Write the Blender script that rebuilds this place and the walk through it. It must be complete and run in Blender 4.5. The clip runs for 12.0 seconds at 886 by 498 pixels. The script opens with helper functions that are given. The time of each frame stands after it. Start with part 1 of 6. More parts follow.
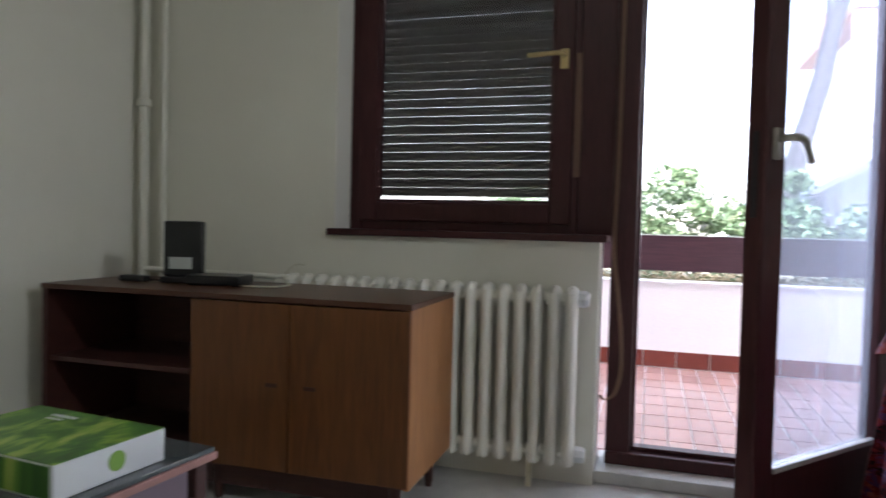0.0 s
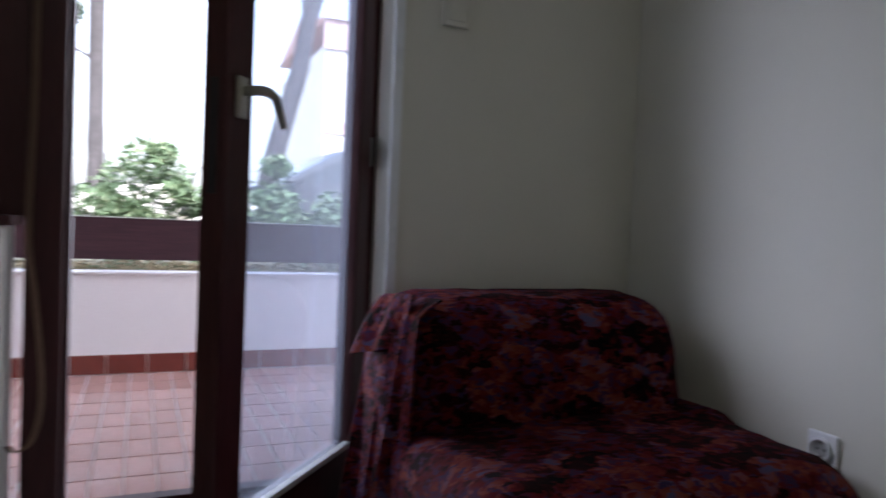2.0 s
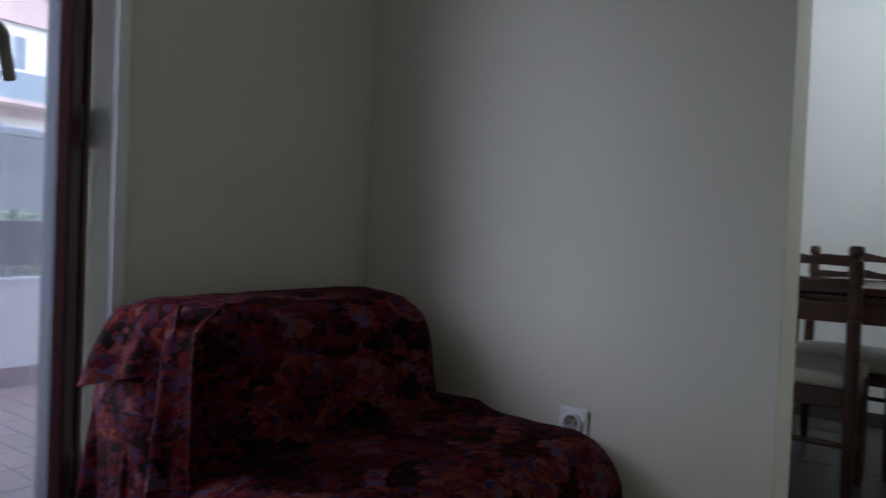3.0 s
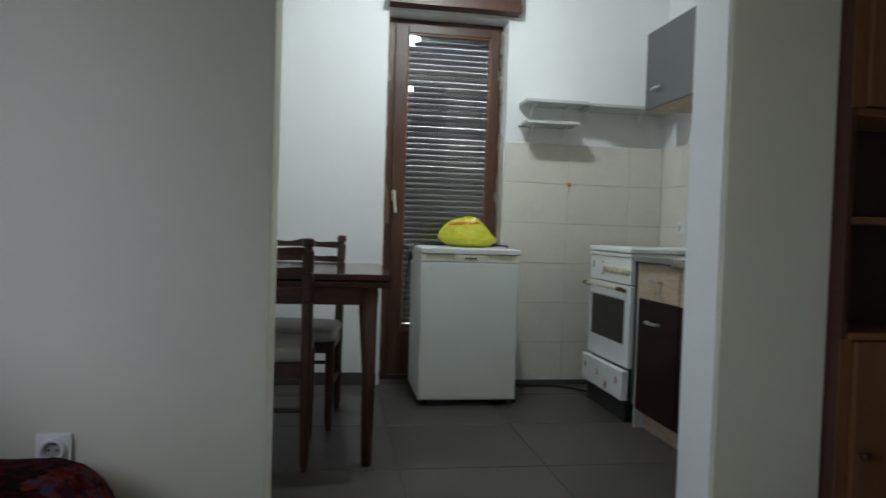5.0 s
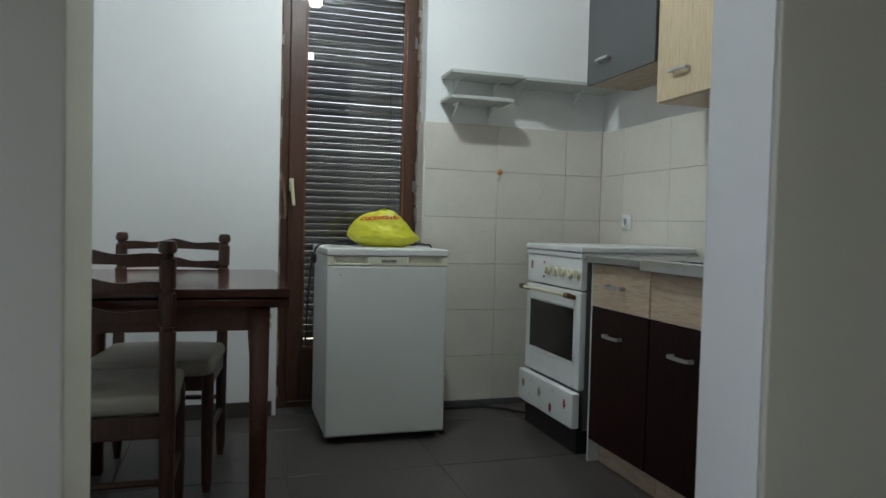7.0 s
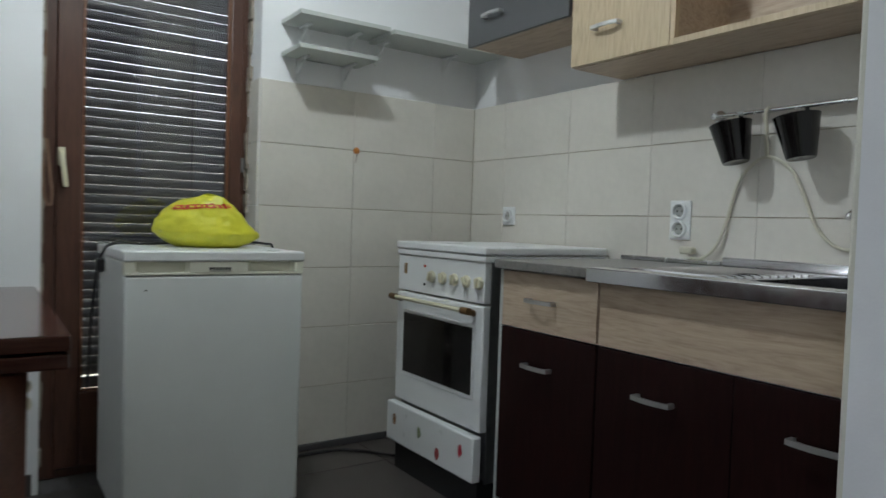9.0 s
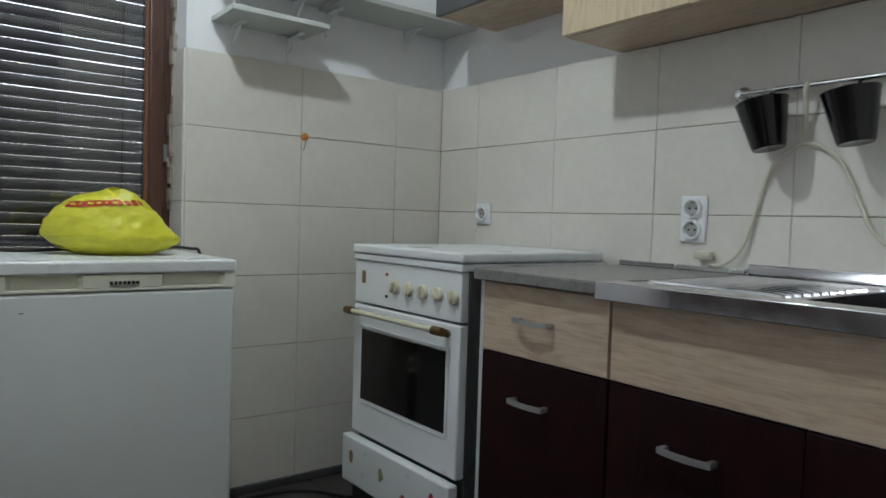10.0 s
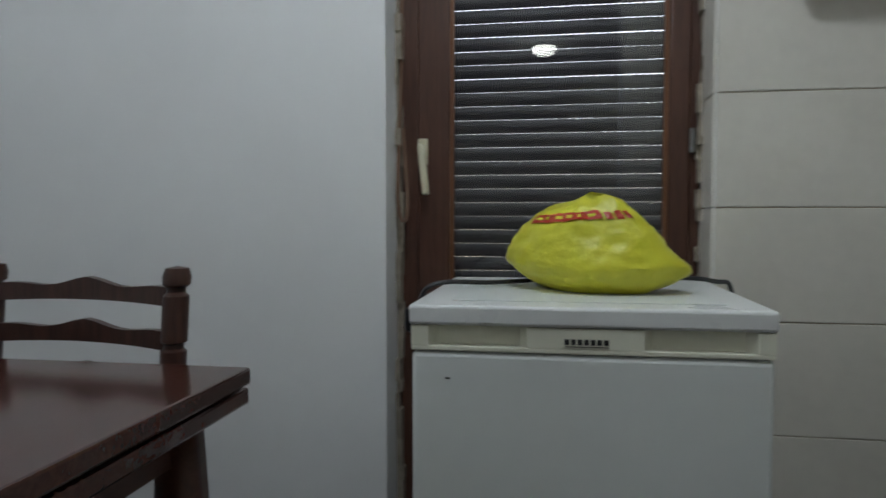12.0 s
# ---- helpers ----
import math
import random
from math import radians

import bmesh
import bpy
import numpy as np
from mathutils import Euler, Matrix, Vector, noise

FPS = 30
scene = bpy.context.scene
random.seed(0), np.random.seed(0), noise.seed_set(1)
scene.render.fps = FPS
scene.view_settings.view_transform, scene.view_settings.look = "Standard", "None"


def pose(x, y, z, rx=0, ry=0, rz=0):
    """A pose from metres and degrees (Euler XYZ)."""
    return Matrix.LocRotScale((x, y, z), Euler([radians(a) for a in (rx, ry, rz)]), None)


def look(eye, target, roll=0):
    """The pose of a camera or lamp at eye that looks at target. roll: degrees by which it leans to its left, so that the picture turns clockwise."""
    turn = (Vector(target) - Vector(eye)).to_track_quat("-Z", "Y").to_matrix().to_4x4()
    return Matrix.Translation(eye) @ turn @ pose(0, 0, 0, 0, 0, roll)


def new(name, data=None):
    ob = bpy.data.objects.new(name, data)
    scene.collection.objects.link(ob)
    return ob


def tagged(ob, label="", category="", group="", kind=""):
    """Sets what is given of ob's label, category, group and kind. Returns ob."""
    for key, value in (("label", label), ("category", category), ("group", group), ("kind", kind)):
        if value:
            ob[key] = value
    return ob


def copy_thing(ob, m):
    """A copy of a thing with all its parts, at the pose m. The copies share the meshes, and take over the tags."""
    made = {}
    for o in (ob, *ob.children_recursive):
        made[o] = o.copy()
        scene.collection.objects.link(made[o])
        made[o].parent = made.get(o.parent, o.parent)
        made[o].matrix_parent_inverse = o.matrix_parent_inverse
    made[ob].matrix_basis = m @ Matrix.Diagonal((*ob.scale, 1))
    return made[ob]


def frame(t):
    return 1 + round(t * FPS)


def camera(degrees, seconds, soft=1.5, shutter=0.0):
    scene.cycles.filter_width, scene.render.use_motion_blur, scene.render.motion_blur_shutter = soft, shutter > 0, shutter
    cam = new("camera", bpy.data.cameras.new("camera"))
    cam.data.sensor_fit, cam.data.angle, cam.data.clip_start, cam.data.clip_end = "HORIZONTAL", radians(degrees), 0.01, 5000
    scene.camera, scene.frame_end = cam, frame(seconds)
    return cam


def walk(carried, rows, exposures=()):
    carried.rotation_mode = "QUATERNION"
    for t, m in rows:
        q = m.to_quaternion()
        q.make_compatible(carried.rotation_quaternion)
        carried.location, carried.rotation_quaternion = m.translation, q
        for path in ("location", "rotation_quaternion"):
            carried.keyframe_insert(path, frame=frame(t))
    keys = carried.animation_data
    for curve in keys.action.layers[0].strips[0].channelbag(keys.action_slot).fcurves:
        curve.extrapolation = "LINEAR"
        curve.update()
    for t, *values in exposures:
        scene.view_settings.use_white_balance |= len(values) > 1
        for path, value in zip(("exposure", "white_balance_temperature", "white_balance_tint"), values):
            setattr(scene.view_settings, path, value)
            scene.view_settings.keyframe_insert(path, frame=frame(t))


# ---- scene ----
cam = camera(65.4, 12.0, shutter=0.4)
# seconds, eye x, y, z, yaw, pitch, roll
PATH = [
    (0.0, 0.312, -0.056, 0.908, 16.78, -1.94, -1.42),
    (0.5, 0.351, 0.043, 0.887, 7.82, -1.68, -1.18),
    (1.0, 0.461, 0.209, 0.911, 1.34, -1.90, -1.39),
    (1.5, 0.467, 0.349, 0.900, -7.82, -1.93, -1.57),
    (2.0, 0.444, 0.506, 0.902, -23.67, -1.80, -2.42),
    (2.5, 0.369, 0.660, 0.881, -39.49, -0.92, -2.02),
    (3.0, 0.262, 0.867, 0.894, -54.19, -1.19, -2.32),
    (3.5, 0.319, 0.962, 0.941, -65.00, -1.76, -2.34),
    (3.7, 0.343, 0.990, 0.950, -70.17, -1.98, -2.13),
    (5.5, 0.173, 0.994, 0.965, -104.21, -1.40, -1.74),
    (6.0, 0.356, 0.960, 0.942, -105.26, -1.38, -1.60),
    (6.5, 0.626, 0.919, 0.955, -105.50, -1.59, -1.54),
    (8.5, 1.564, 0.963, 0.978, -119.04, -2.09, -1.58),
    (9.0, 1.729, 0.881, 0.968, -124.06, -2.08, -1.90),
    (9.5, 1.922, 0.771, 0.984, -127.68, -2.28, -1.70),
    (10.0, 2.094, 0.659, 0.980, -127.47, -2.32, -1.77),
    (10.5, 2.278, 0.496, 0.989, -118.12, -2.40, -1.33),
    (11.0, 2.427, 0.402, 0.976, -104.25, -2.12, -0.74),
    (11.2, 2.505, 0.380, 0.972, -99.81, -2.08, -0.60),
    (11.6, 2.696, 0.345, 0.987, -89.80, -2.35, -0.43),
    (12.0, 2.811, 0.305, 0.997, -80.84, -2.59, 0.01),
]
walk(cam, [(t, pose(x, y, z, 90 + pitch, roll, yaw)) for t, x, y, z, yaw, pitch, roll in PATH],
     exposures=[(0.0, 3.45, 6150, 13), (0.5, 3.22, 6150, 13), (1.0, 3.08, 6100, 14), (1.5, 2.82, 6100, 14), (2.0, 2.45, 6050, 15), (2.5, 1.98, 6050, 14), (3.7, 2.17, 6250, 8), (5.5, 2.20, 6350, 6),
                (6.7, 2.12, 6350, 6), (9.0, 2.18, 6300, 9), (10.0, 2.24, 6250, 10), (11.0, 2.0, 6250, 11), (12.0, 1.76, 6250, 11)])

# ---- world, sun, lamps ----
world = bpy.data.worlds.new("sky")
scene.world = world
world.use_nodes = True
_nt = world.node_tree
_sky = _nt.nodes.new("ShaderNodeTexSky")
_sky.sky_type = "NISHITA"
_sky.sun_disc = False
_sky.sun_elevation = radians(48)
_sky.sun_rotation = radians(150)
_sky.air_density, _sky.dust_density, _sky.ozone_density = 1.0, 4.0, 1.0
_bg = _nt.nodes["Background"]
_bg.inputs["Strength"].default_value = 0.15
_hs = _nt.nodes.new("ShaderNodeHueSaturation")
_hs.inputs["Saturation"].default_value = 0.45
_nt.links.new(_sky.outputs["Color"], _hs.inputs["Color"])
_nt.links.new(_hs.outputs["Color"], _bg.inputs["Color"])

sun_data = bpy.data.lights.new("sun", "SUN")
sun_data.energy, sun_data.angle, sun_data.color = 1.2, radians(12), (1.0, 0.98, 0.95)
sun = new("sun", sun_data)
sun.matrix_world = look((-6, -10, 14), (0, 0, 0))


def area_light(name, m, w, h, energy, color):
    d = bpy.data.lights.new(name, "AREA")
    d.shape, d.size, d.size_y, d.energy, d.color = "RECTANGLE", w, h, energy, color
    ob = new(name, d)
    ob.matrix_world = m
    return ob


# area lamps added in the balcony doorway for its sky light: one broad, one narrow towards the dividing wall
area_light("doorway_skylight", look((0.62, 2.76, 1.25), (1.2, -0.7, 0.7)), 0.72, 1.9, 1.15, (0.87, 0.89, 1.0)).data.spread = radians(56)
area_light("doorway_side_skylight", look((0.45, 2.73, 1.40), (1.979, 1.84, 0.62)), 0.30, 1.6, 0.52, (0.81, 0.83, 1.0)).data.spread = radians(60)
LAMP = (3.39, 0.39, 2.56)


def bulb(name, place, energy, color, size):
    d = bpy.data.lights.new(name, "POINT")
    d.energy, d.color, d.shadow_soft_size = energy, color, size
    new(name, d).location = place


bulb("kitchen_bulb", (LAMP[0], LAMP[1], LAMP[2] - 0.075), 7.6, (0.88, 0.97, 1.0), 0.04)

# ---- materials ----
def mat(name, color, rough=0.6, var=0.06, scale=9.0, bump=0.0, fine=160.0, metal=0.0, spec=0.5, coat=0.0, wear=0.16):
    """Plain paint or plaster: two scales of tone, fine relief."""
    m = bpy.data.materials.new(name)
    m.use_nodes = True
    nt = m.node_tree
    b = nt.nodes["Principled BSDF"]
    tc = nt.nodes.new("ShaderNodeTexCoord")
    n1 = nt.nodes.new("ShaderNodeTexNoise")
    n1.inputs["Scale"].default_value, n1.inputs["Detail"].default_value = scale, 6
    n2 = nt.nodes.new("ShaderNodeTexNoise")
    n2.inputs["Scale"].default_value, n2.inputs["Detail"].default_value = fine, 3
    mixv = nt.nodes.new("ShaderNodeMath")
    mixv.operation = "ADD"
    s = nt.nodes.new("ShaderNodeMath")
    s.operation = "MULTIPLY_ADD"
    s.inputs[1].default_value, s.inputs[2].default_value = 2 * var, 1 - 1.5 * var
    s2 = nt.nodes.new("ShaderNodeMath")
    s2.operation = "MULTIPLY"
    s2.inputs[1].default_value = var
    col = nt.nodes.new("ShaderNodeVectorMath")
    col.operation = "SCALE"
    col.inputs[0].default_value = color[:3]
    for n in (n1, n2):
        nt.links.new(tc.outputs["Object"], n.inputs["Vector"])
    nt.links.new(n1.outputs["Fac"], s.inputs[0])
    nt.links.new(n2.outputs["Fac"], s2.inputs[0])
    nt.links.new(s.outputs[0], mixv.inputs[0])
    nt.links.new(s2.outputs[0], mixv.inputs[1])
    nt.links.new(mixv.outputs[0], col.inputs["Scale"])
    nt.links.new(col.outputs["Vector"], b.inputs["Base Color"])
    r = nt.nodes.new("ShaderNodeMath")
    r.operation = "MULTIPLY_ADD"
    r.inputs[1].default_value, r.inputs[2].default_value = wear, rough - wear / 2
    nt.links.new(n1.outputs["Fac"], r.inputs[0])
    nt.links.new(r.outputs[0], b.inputs["Roughness"])
    b.inputs["Metallic"].default_value = metal
    b.inputs["Specular IOR Level"].default_value = spec
    b.inputs["Coat Weight"].default_value = coat
    if bump:
        bp = nt.nodes.new("ShaderNodeBump")
        bp.inputs["Strength"].default_value, bp.inputs["Distance"].default_value = bump, 0.004
        nt.links.new(n2.outputs["Fac"], bp.inputs["Height"])
        nt.links.new(bp.outputs["Normal"], b.inputs["Normal"])
    return m


def ramp_mat(name, tex_builder, stops, rough=0.5, bump=0.0, spec=0.5, coat=0.0, dist=0.003):
    m = bpy.data.materials.new(name)
    m.use_nodes = True
    nt = m.node_tree
    b = nt.nodes["Principled BSDF"]
    tc = nt.nodes.new("ShaderNodeTexCoord")
    fac = tex_builder(nt, tc)
    ramp = nt.nodes.new("ShaderNodeValToRGB")
    el = ramp.color_ramp.elements
    while len(el) < len(stops):
        el.new(0.5)
    for e, (p, c) in zip(el, stops):
        e.position, e.color = p, (*c, 1)
    nt.links.new(fac, ramp.inputs["Fac"])
    nt.links.new(ramp.outputs["Color"], b.inputs["Base Color"])
    b.inputs["Roughness"].default_value = rough
    b.inputs["Specular IOR Level"].default_value = spec
    b.inputs["Coat Weight"].default_value = coat
    if bump:
        bp = nt.nodes.new("ShaderNodeBump")
        bp.inputs["Strength"].default_value, bp.inputs["Distance"].default_value = bump, dist
        nt.links.new(fac, bp.inputs["Height"])
        nt.links.new(bp.outputs["Normal"], b.inputs["Normal"])
    return m


def wood_tex(stretch, wave=3.0, detail=6.0, dist=4.0):
    """Grain drawn out along one axis, broad figure and fine pores."""
    def build(nt, tc):
        mp = nt.nodes.new("ShaderNodeMapping")
        mp.inputs["Scale"].default_value = stretch
        oi = nt.nodes.new("ShaderNodeObjectInfo")
        nt.links.new(oi.outputs["Random"], mp.inputs["Location"])
        nt.links.new(tc.outputs["Object"], mp.inputs["Vector"])
        a = nt.nodes.new("ShaderNodeTexNoise")
        a.inputs["Scale"].default_value, a.inputs["Detail"].default_value, a.inputs["Distortion"].default_value = wave, detail, dist
        f = nt.nodes.new("ShaderNodeTexNoise")
        f.inputs["Scale"].default_value, f.inputs["Detail"].default_value = wave * 11, 4
        for n in (a, f):
            nt.links.new(mp.outputs["Vector"], n.inputs["Vector"])
        mx = nt.nodes.new("ShaderNodeMix")
        mx.inputs["Factor"].default_value = 0.38
        nt.links.new(a.outputs["Fac"], mx.inputs["A"])
        nt.links.new(f.outputs["Fac"], mx.inputs["B"])
        return mx.outputs["Result"]
    return build


def glass_mat(name, tint=(1, 1, 1), rough=0.0):
    """Thin pane: see-through with a grazing reflection."""
    m = bpy.data.materials.new(name)
    m.use_nodes = True
    nt = m.node_tree
    out = nt.nodes["Material Output"]
    tr = nt.nodes.new("ShaderNodeBsdfTransparent")
    tr.inputs["Color"].default_value = (*tint, 1)
    gl = nt.nodes.new("ShaderNodeBsdfGlossy")
    gl.inputs["Roughness"].default_value = rough
    lw = nt.nodes.new("ShaderNodeLayerWeight")
    pw = nt.nodes.new("ShaderNodeMath")
    pw.operation = "POWER"
    pw.inputs[1].default_value = 4.0
    nt.links.new(lw.outputs["Facing"], pw.inputs[0])
    fr = nt.nodes.new("ShaderNodeMath")
    fr.operation = "MULTIPLY_ADD"
    fr.inputs[1].default_value, fr.inputs[2].default_value = 0.7, 0.075
    nt.links.new(pw.outputs[0], fr.inputs[0])
    mx = nt.nodes.new("ShaderNodeMixShader")
    nt.links.new(fr.outputs[0], mx.inputs[0])
    nt.links.new(tr.outputs[0], mx.inputs[1])
    nt.links.new(gl.outputs[0], mx.inputs[2])
    nt.links.new(mx.outputs[0], out.inputs["Surface"])
    return m


def glow_mat(name, color, strength):
    m = bpy.data.materials.new(name)
    m.use_nodes = True
    b = m.node_tree.nodes["Principled BSDF"]
    b.inputs["Base Color"].default_value = (*color, 1)
    b.inputs["Emission Color"].default_value = (*color, 1)
    b.inputs["Emission Strength"].default_value = strength
    return m


M_LIVWALL = mat("cream_wall_paint", (0.70, 0.68, 0.585), 0.85, 0.05, 2.5, 0.11, 240)
M_KITWALL = mat("white_wall_paint", (0.82, 0.82, 0.825), 0.8, 0.03, 2.0, 0.07, 260)
M_CEIL = mat("ceiling_paint", (0.82, 0.82, 0.80), 0.9, 0.03, 2.0, 0.2, 200)
M_LIVFLOOR = mat("pale_stone_floor", (0.50, 0.49, 0.46), 0.35, 0.22, 14, 0.05, 120)
M_KITFLOOR = mat("dark_grey_floor_tile", (0.062, 0.053, 0.049), 0.42, 0.3, 3.0, 0.06, 60)
M_KITGROUT = mat("floor_grout", (0.085, 0.08, 0.078), 0.9, 0.1)
M_WALLTILE = mat("beige_wall_tile", (0.665, 0.63, 0.57), 0.32, 0.09, 5.0, 0.03, 40)
M_GROUT = mat("wall_grout", (0.40, 0.335, 0.25), 0.9, 0.15, 20)
M_FRAME = ramp_mat("dark_stained_window_wood", wood_tex((6, 6, 0.6)), [(0.3, (0.034, 0.008, 0.009)), (0.7, (0.066, 0.019, 0.019))], 0.42, 0.15, 0.3)
M_KFRAME = ramp_mat("brown_stained_window_wood", wood_tex((6, 6, 0.6)), [(0.3, (0.052, 0.020, 0.012)), (0.7, (0.095, 0.040, 0.024))], 0.42, 0.15)
# lighter and bluer: the pane's hazy reflection is put into the slat colour
M_KSHUTTER = mat("shutter_plastic_with_pane_haze", (0.034, 0.033, 0.041), 0.5, 0.15, 12, spec=0.4)
M_SHUTTER = mat("dark_shutter_plastic", (0.027, 0.023, 0.026), 0.55, 0.12, 12, spec=0.3)
M_GLASS = glass_mat("window_glass")
M_WHITE = mat("white_enamel", (0.79, 0.80, 0.80), 0.28, 0.02, 6, 0, 80, wear=0.04)
M_FRIDGE = mat("fridge_enamel", (0.76, 0.785, 0.775), 0.3, 0.02, 5, 0, 300, wear=0.04)
M_CREAM = mat("yellowed_plastic", (0.66, 0.62, 0.46), 0.4, 0.08, 14)
M_STRIP = mat("pale_cream_plastic", (0.76, 0.75, 0.63), 0.4, 0.06, 14)
M_RAD = mat("radiator_paint", (0.72, 0.70, 0.62), 0.35, 0.07, 10, 0.05)
M_CHROME = mat("brushed_chrome", (0.62, 0.62, 0.62), 0.25, 0.08, 30, 0, 200, 1.0)
M_STEEL = mat("stainless_steel", (0.70, 0.69, 0.71), 0.13, 0.05, 25, 0, 200, 1.0)
M_BRASS = mat("worn_brass", (0.50, 0.40, 0.20), 0.38, 0.2, 30, 0, 200, 1.0)
M_BLACK = mat("black_plastic", (0.012, 0.012, 0.013), 0.35, 0.2, 20)
M_BLACKGLOSS = mat("glossy_black_plastic", (0.006, 0.005, 0.005), 0.16, 0.2, 20)
M_OAK = ramp_mat("sonoma_oak_laminate", wood_tex((0.9, 6, 9), 2.2), [(0.25, (0.31, 0.215, 0.145)), (0.5, (0.47, 0.36, 0.26)), (0.78, (0.58, 0.47, 0.355))], 0.45, 0.08)
M_OAKV = ramp_mat("sonoma_oak_laminate_upright", wood_tex((9, 6, 0.9), 2.2), [(0.25, (0.36, 0.27, 0.17)), (0.5, (0.52, 0.41, 0.27)), (0.78, (0.60, 0.50, 0.35))], 0.45, 0.08)
M_WENGE = ramp_mat("wenge_laminate", wood_tex((8, 8, 0.8), 2.5), [(0.3, (0.008, 0.0020, 0.0019)), (0.7, (0.018, 0.0052, 0.0046))], 0.45, 0.06, 0.15)
M_GREYLAM = mat("dark_grey_laminate", (0.075, 0.075, 0.078), 0.4, 0.06, 10)
M_WORKTOP = mat("grey_stone_worktop", (0.20, 0.19, 0.18), 0.3, 0.35, 60, 0, 200)
M_TEAK = ramp_mat("teak_veneer", wood_tex((7, 7, 0.5), 2.0), [(0.25, (0.066, 0.020, 0.004)), (0.55, (0.135, 0.046, 0.010)), (0.8, (0.185, 0.070, 0.017))], 0.42, 0.08)
M_TEAKH = ramp_mat("teak_veneer_lengthwise", wood_tex((0.5, 7, 7), 2.0), [(0.25, (0.052, 0.018, 0.009)), (0.55, (0.085, 0.032, 0.016)), (0.8, (0.115, 0.048, 0.024))], 0.36, 0.08)
# shade of cabinet insides put into the veneer colour; also legs and knobs
M_TEAKDARK = ramp_mat("dark_teak_with_shade", wood_tex((0.7, 7, 7), 2.0), [(0.25, (0.034, 0.009, 0.007)), (0.75, (0.066, 0.020, 0.014))], 0.5, 0.08)
# same teak, with the daylight on the end panel put into its colour
M_TEAKSIDE = ramp_mat("daylit_teak_end_panel", wood_tex((7, 7, 0.5), 2.0), [(0.25, (0.24, 0.098, 0.034)), (0.55, (0.36, 0.16, 0.056)), (0.8, (0.43, 0.21, 0.082))], 0.42, 0.08)
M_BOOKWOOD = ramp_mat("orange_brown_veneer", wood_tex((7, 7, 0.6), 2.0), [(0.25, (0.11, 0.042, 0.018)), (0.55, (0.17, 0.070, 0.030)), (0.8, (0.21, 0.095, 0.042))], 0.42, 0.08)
M_WALNUT = ramp_mat("dark_walnut_stain", wood_tex((8, 8, 0.7), 2.5), [(0.3, (0.030, 0.012, 0.009)), (0.7, (0.085, 0.036, 0.024))], 0.3, 0.12)
M_TABLETOP = ramp_mat("polished_mahogany", wood_tex((7, 0.6, 7), 2.2), [(0.3, (0.040, 0.012, 0.009)), (0.7, (0.082, 0.028, 0.020))], 0.13, 0.05)
M_SEAT = mat("beige_leatherette", (0.42, 0.39, 0.34), 0.5, 0.1, 12, 0.2, 150)
M_SHELF = mat("grey_white_shelf_laminate", (0.52, 0.54, 0.51), 0.45, 0.05, 10)
M_DOORPAINT = mat("cream_gloss_paint", (0.62, 0.60, 0.47), 0.35, 0.06, 8, 0.05)
M_PARAPET = mat("white_balcony_plaster", (0.80, 0.79, 0.82), 0.9, 0.05, 4, 0.5, 90)
M_REDTILE = mat("red_terracotta_tile", (0.46, 0.275, 0.245), 0.15, 0.2, 9, 0.04, 60, spec=0.7)
M_REDSKIRT = mat("dark_red_skirting_tile", (0.17, 0.038, 0.028), 0.2, 0.2, 9, 0.04, 60)
M_REDGROUT = mat("pale_tile_grout", (0.60, 0.56, 0.53), 0.9, 0.1)
M_RAILBOARD = ramp_mat("stained_rail_board", wood_tex((0.5, 7, 7), 2.0), [(0.3, (0.030, 0.009, 0.016)), (0.7, (0.058, 0.020, 0.030))], 0.5, 0.1)
M_INSERT = mat("shaded_socket_insert", (0.36, 0.36, 0.34), 0.5, 0.05)
M_CORDW = mat("cream_cable", (0.60, 0.57, 0.46), 0.5, 0.06)
M_TAPE = mat("tan_strap_webbing", (0.17, 0.10, 0.065), 0.8, 0.2, 60)
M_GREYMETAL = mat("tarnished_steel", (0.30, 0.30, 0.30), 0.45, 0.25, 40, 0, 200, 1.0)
M_OLDSTEEL = mat("darkened_steel", (0.16, 0.16, 0.16), 0.42, 0.3, 40, 0, 200, 0.8)
M_LEVER = mat("worn_nickel", (0.38, 0.36, 0.31), 0.38, 0.2, 30, 0, 200, 0.5)
M_NICKEL = mat("dull_nickel", (0.52, 0.50, 0.42), 0.4, 0.15, 30, 0, 200, 0.6)


def hazy_glass(name):
    """Unwashed pane: faint blue tint and a thin veil of dirt."""
    m = glass_mat(name, (0.84, 0.89, 0.97))
    nt = m.node_tree
    out = nt.nodes["Material Output"]
    base = out.inputs["Surface"].links[0].from_socket
    tl = nt.nodes.new("ShaderNodeBsdfTranslucent")
    tl.inputs["Color"].default_value = (0.78, 0.86, 1.0, 1)
    n = nt.nodes.new("ShaderNodeTexNoise")
    n.inputs["Scale"].default_value, n.inputs["Detail"].default_value = 4.0, 4.0
    f = nt.nodes.new("ShaderNodeMath")
    f.operation = "MULTIPLY_ADD"
    f.inputs[1].default_value, f.inputs[2].default_value = 0.03, 0.035
    mx = nt.nodes.new("ShaderNodeMixShader")
    nt.links.new(n.outputs["Fac"], f.inputs[0])
    nt.links.new(f.outputs[0], mx.inputs[0])
    nt.links.new(base, mx.inputs[1])
    nt.links.new(tl.outputs[0], mx.inputs[2])
    nt.links.new(mx.outputs[0], out.inputs["Surface"])
    return m


M_HAZE = hazy_glass("unwashed_glass")

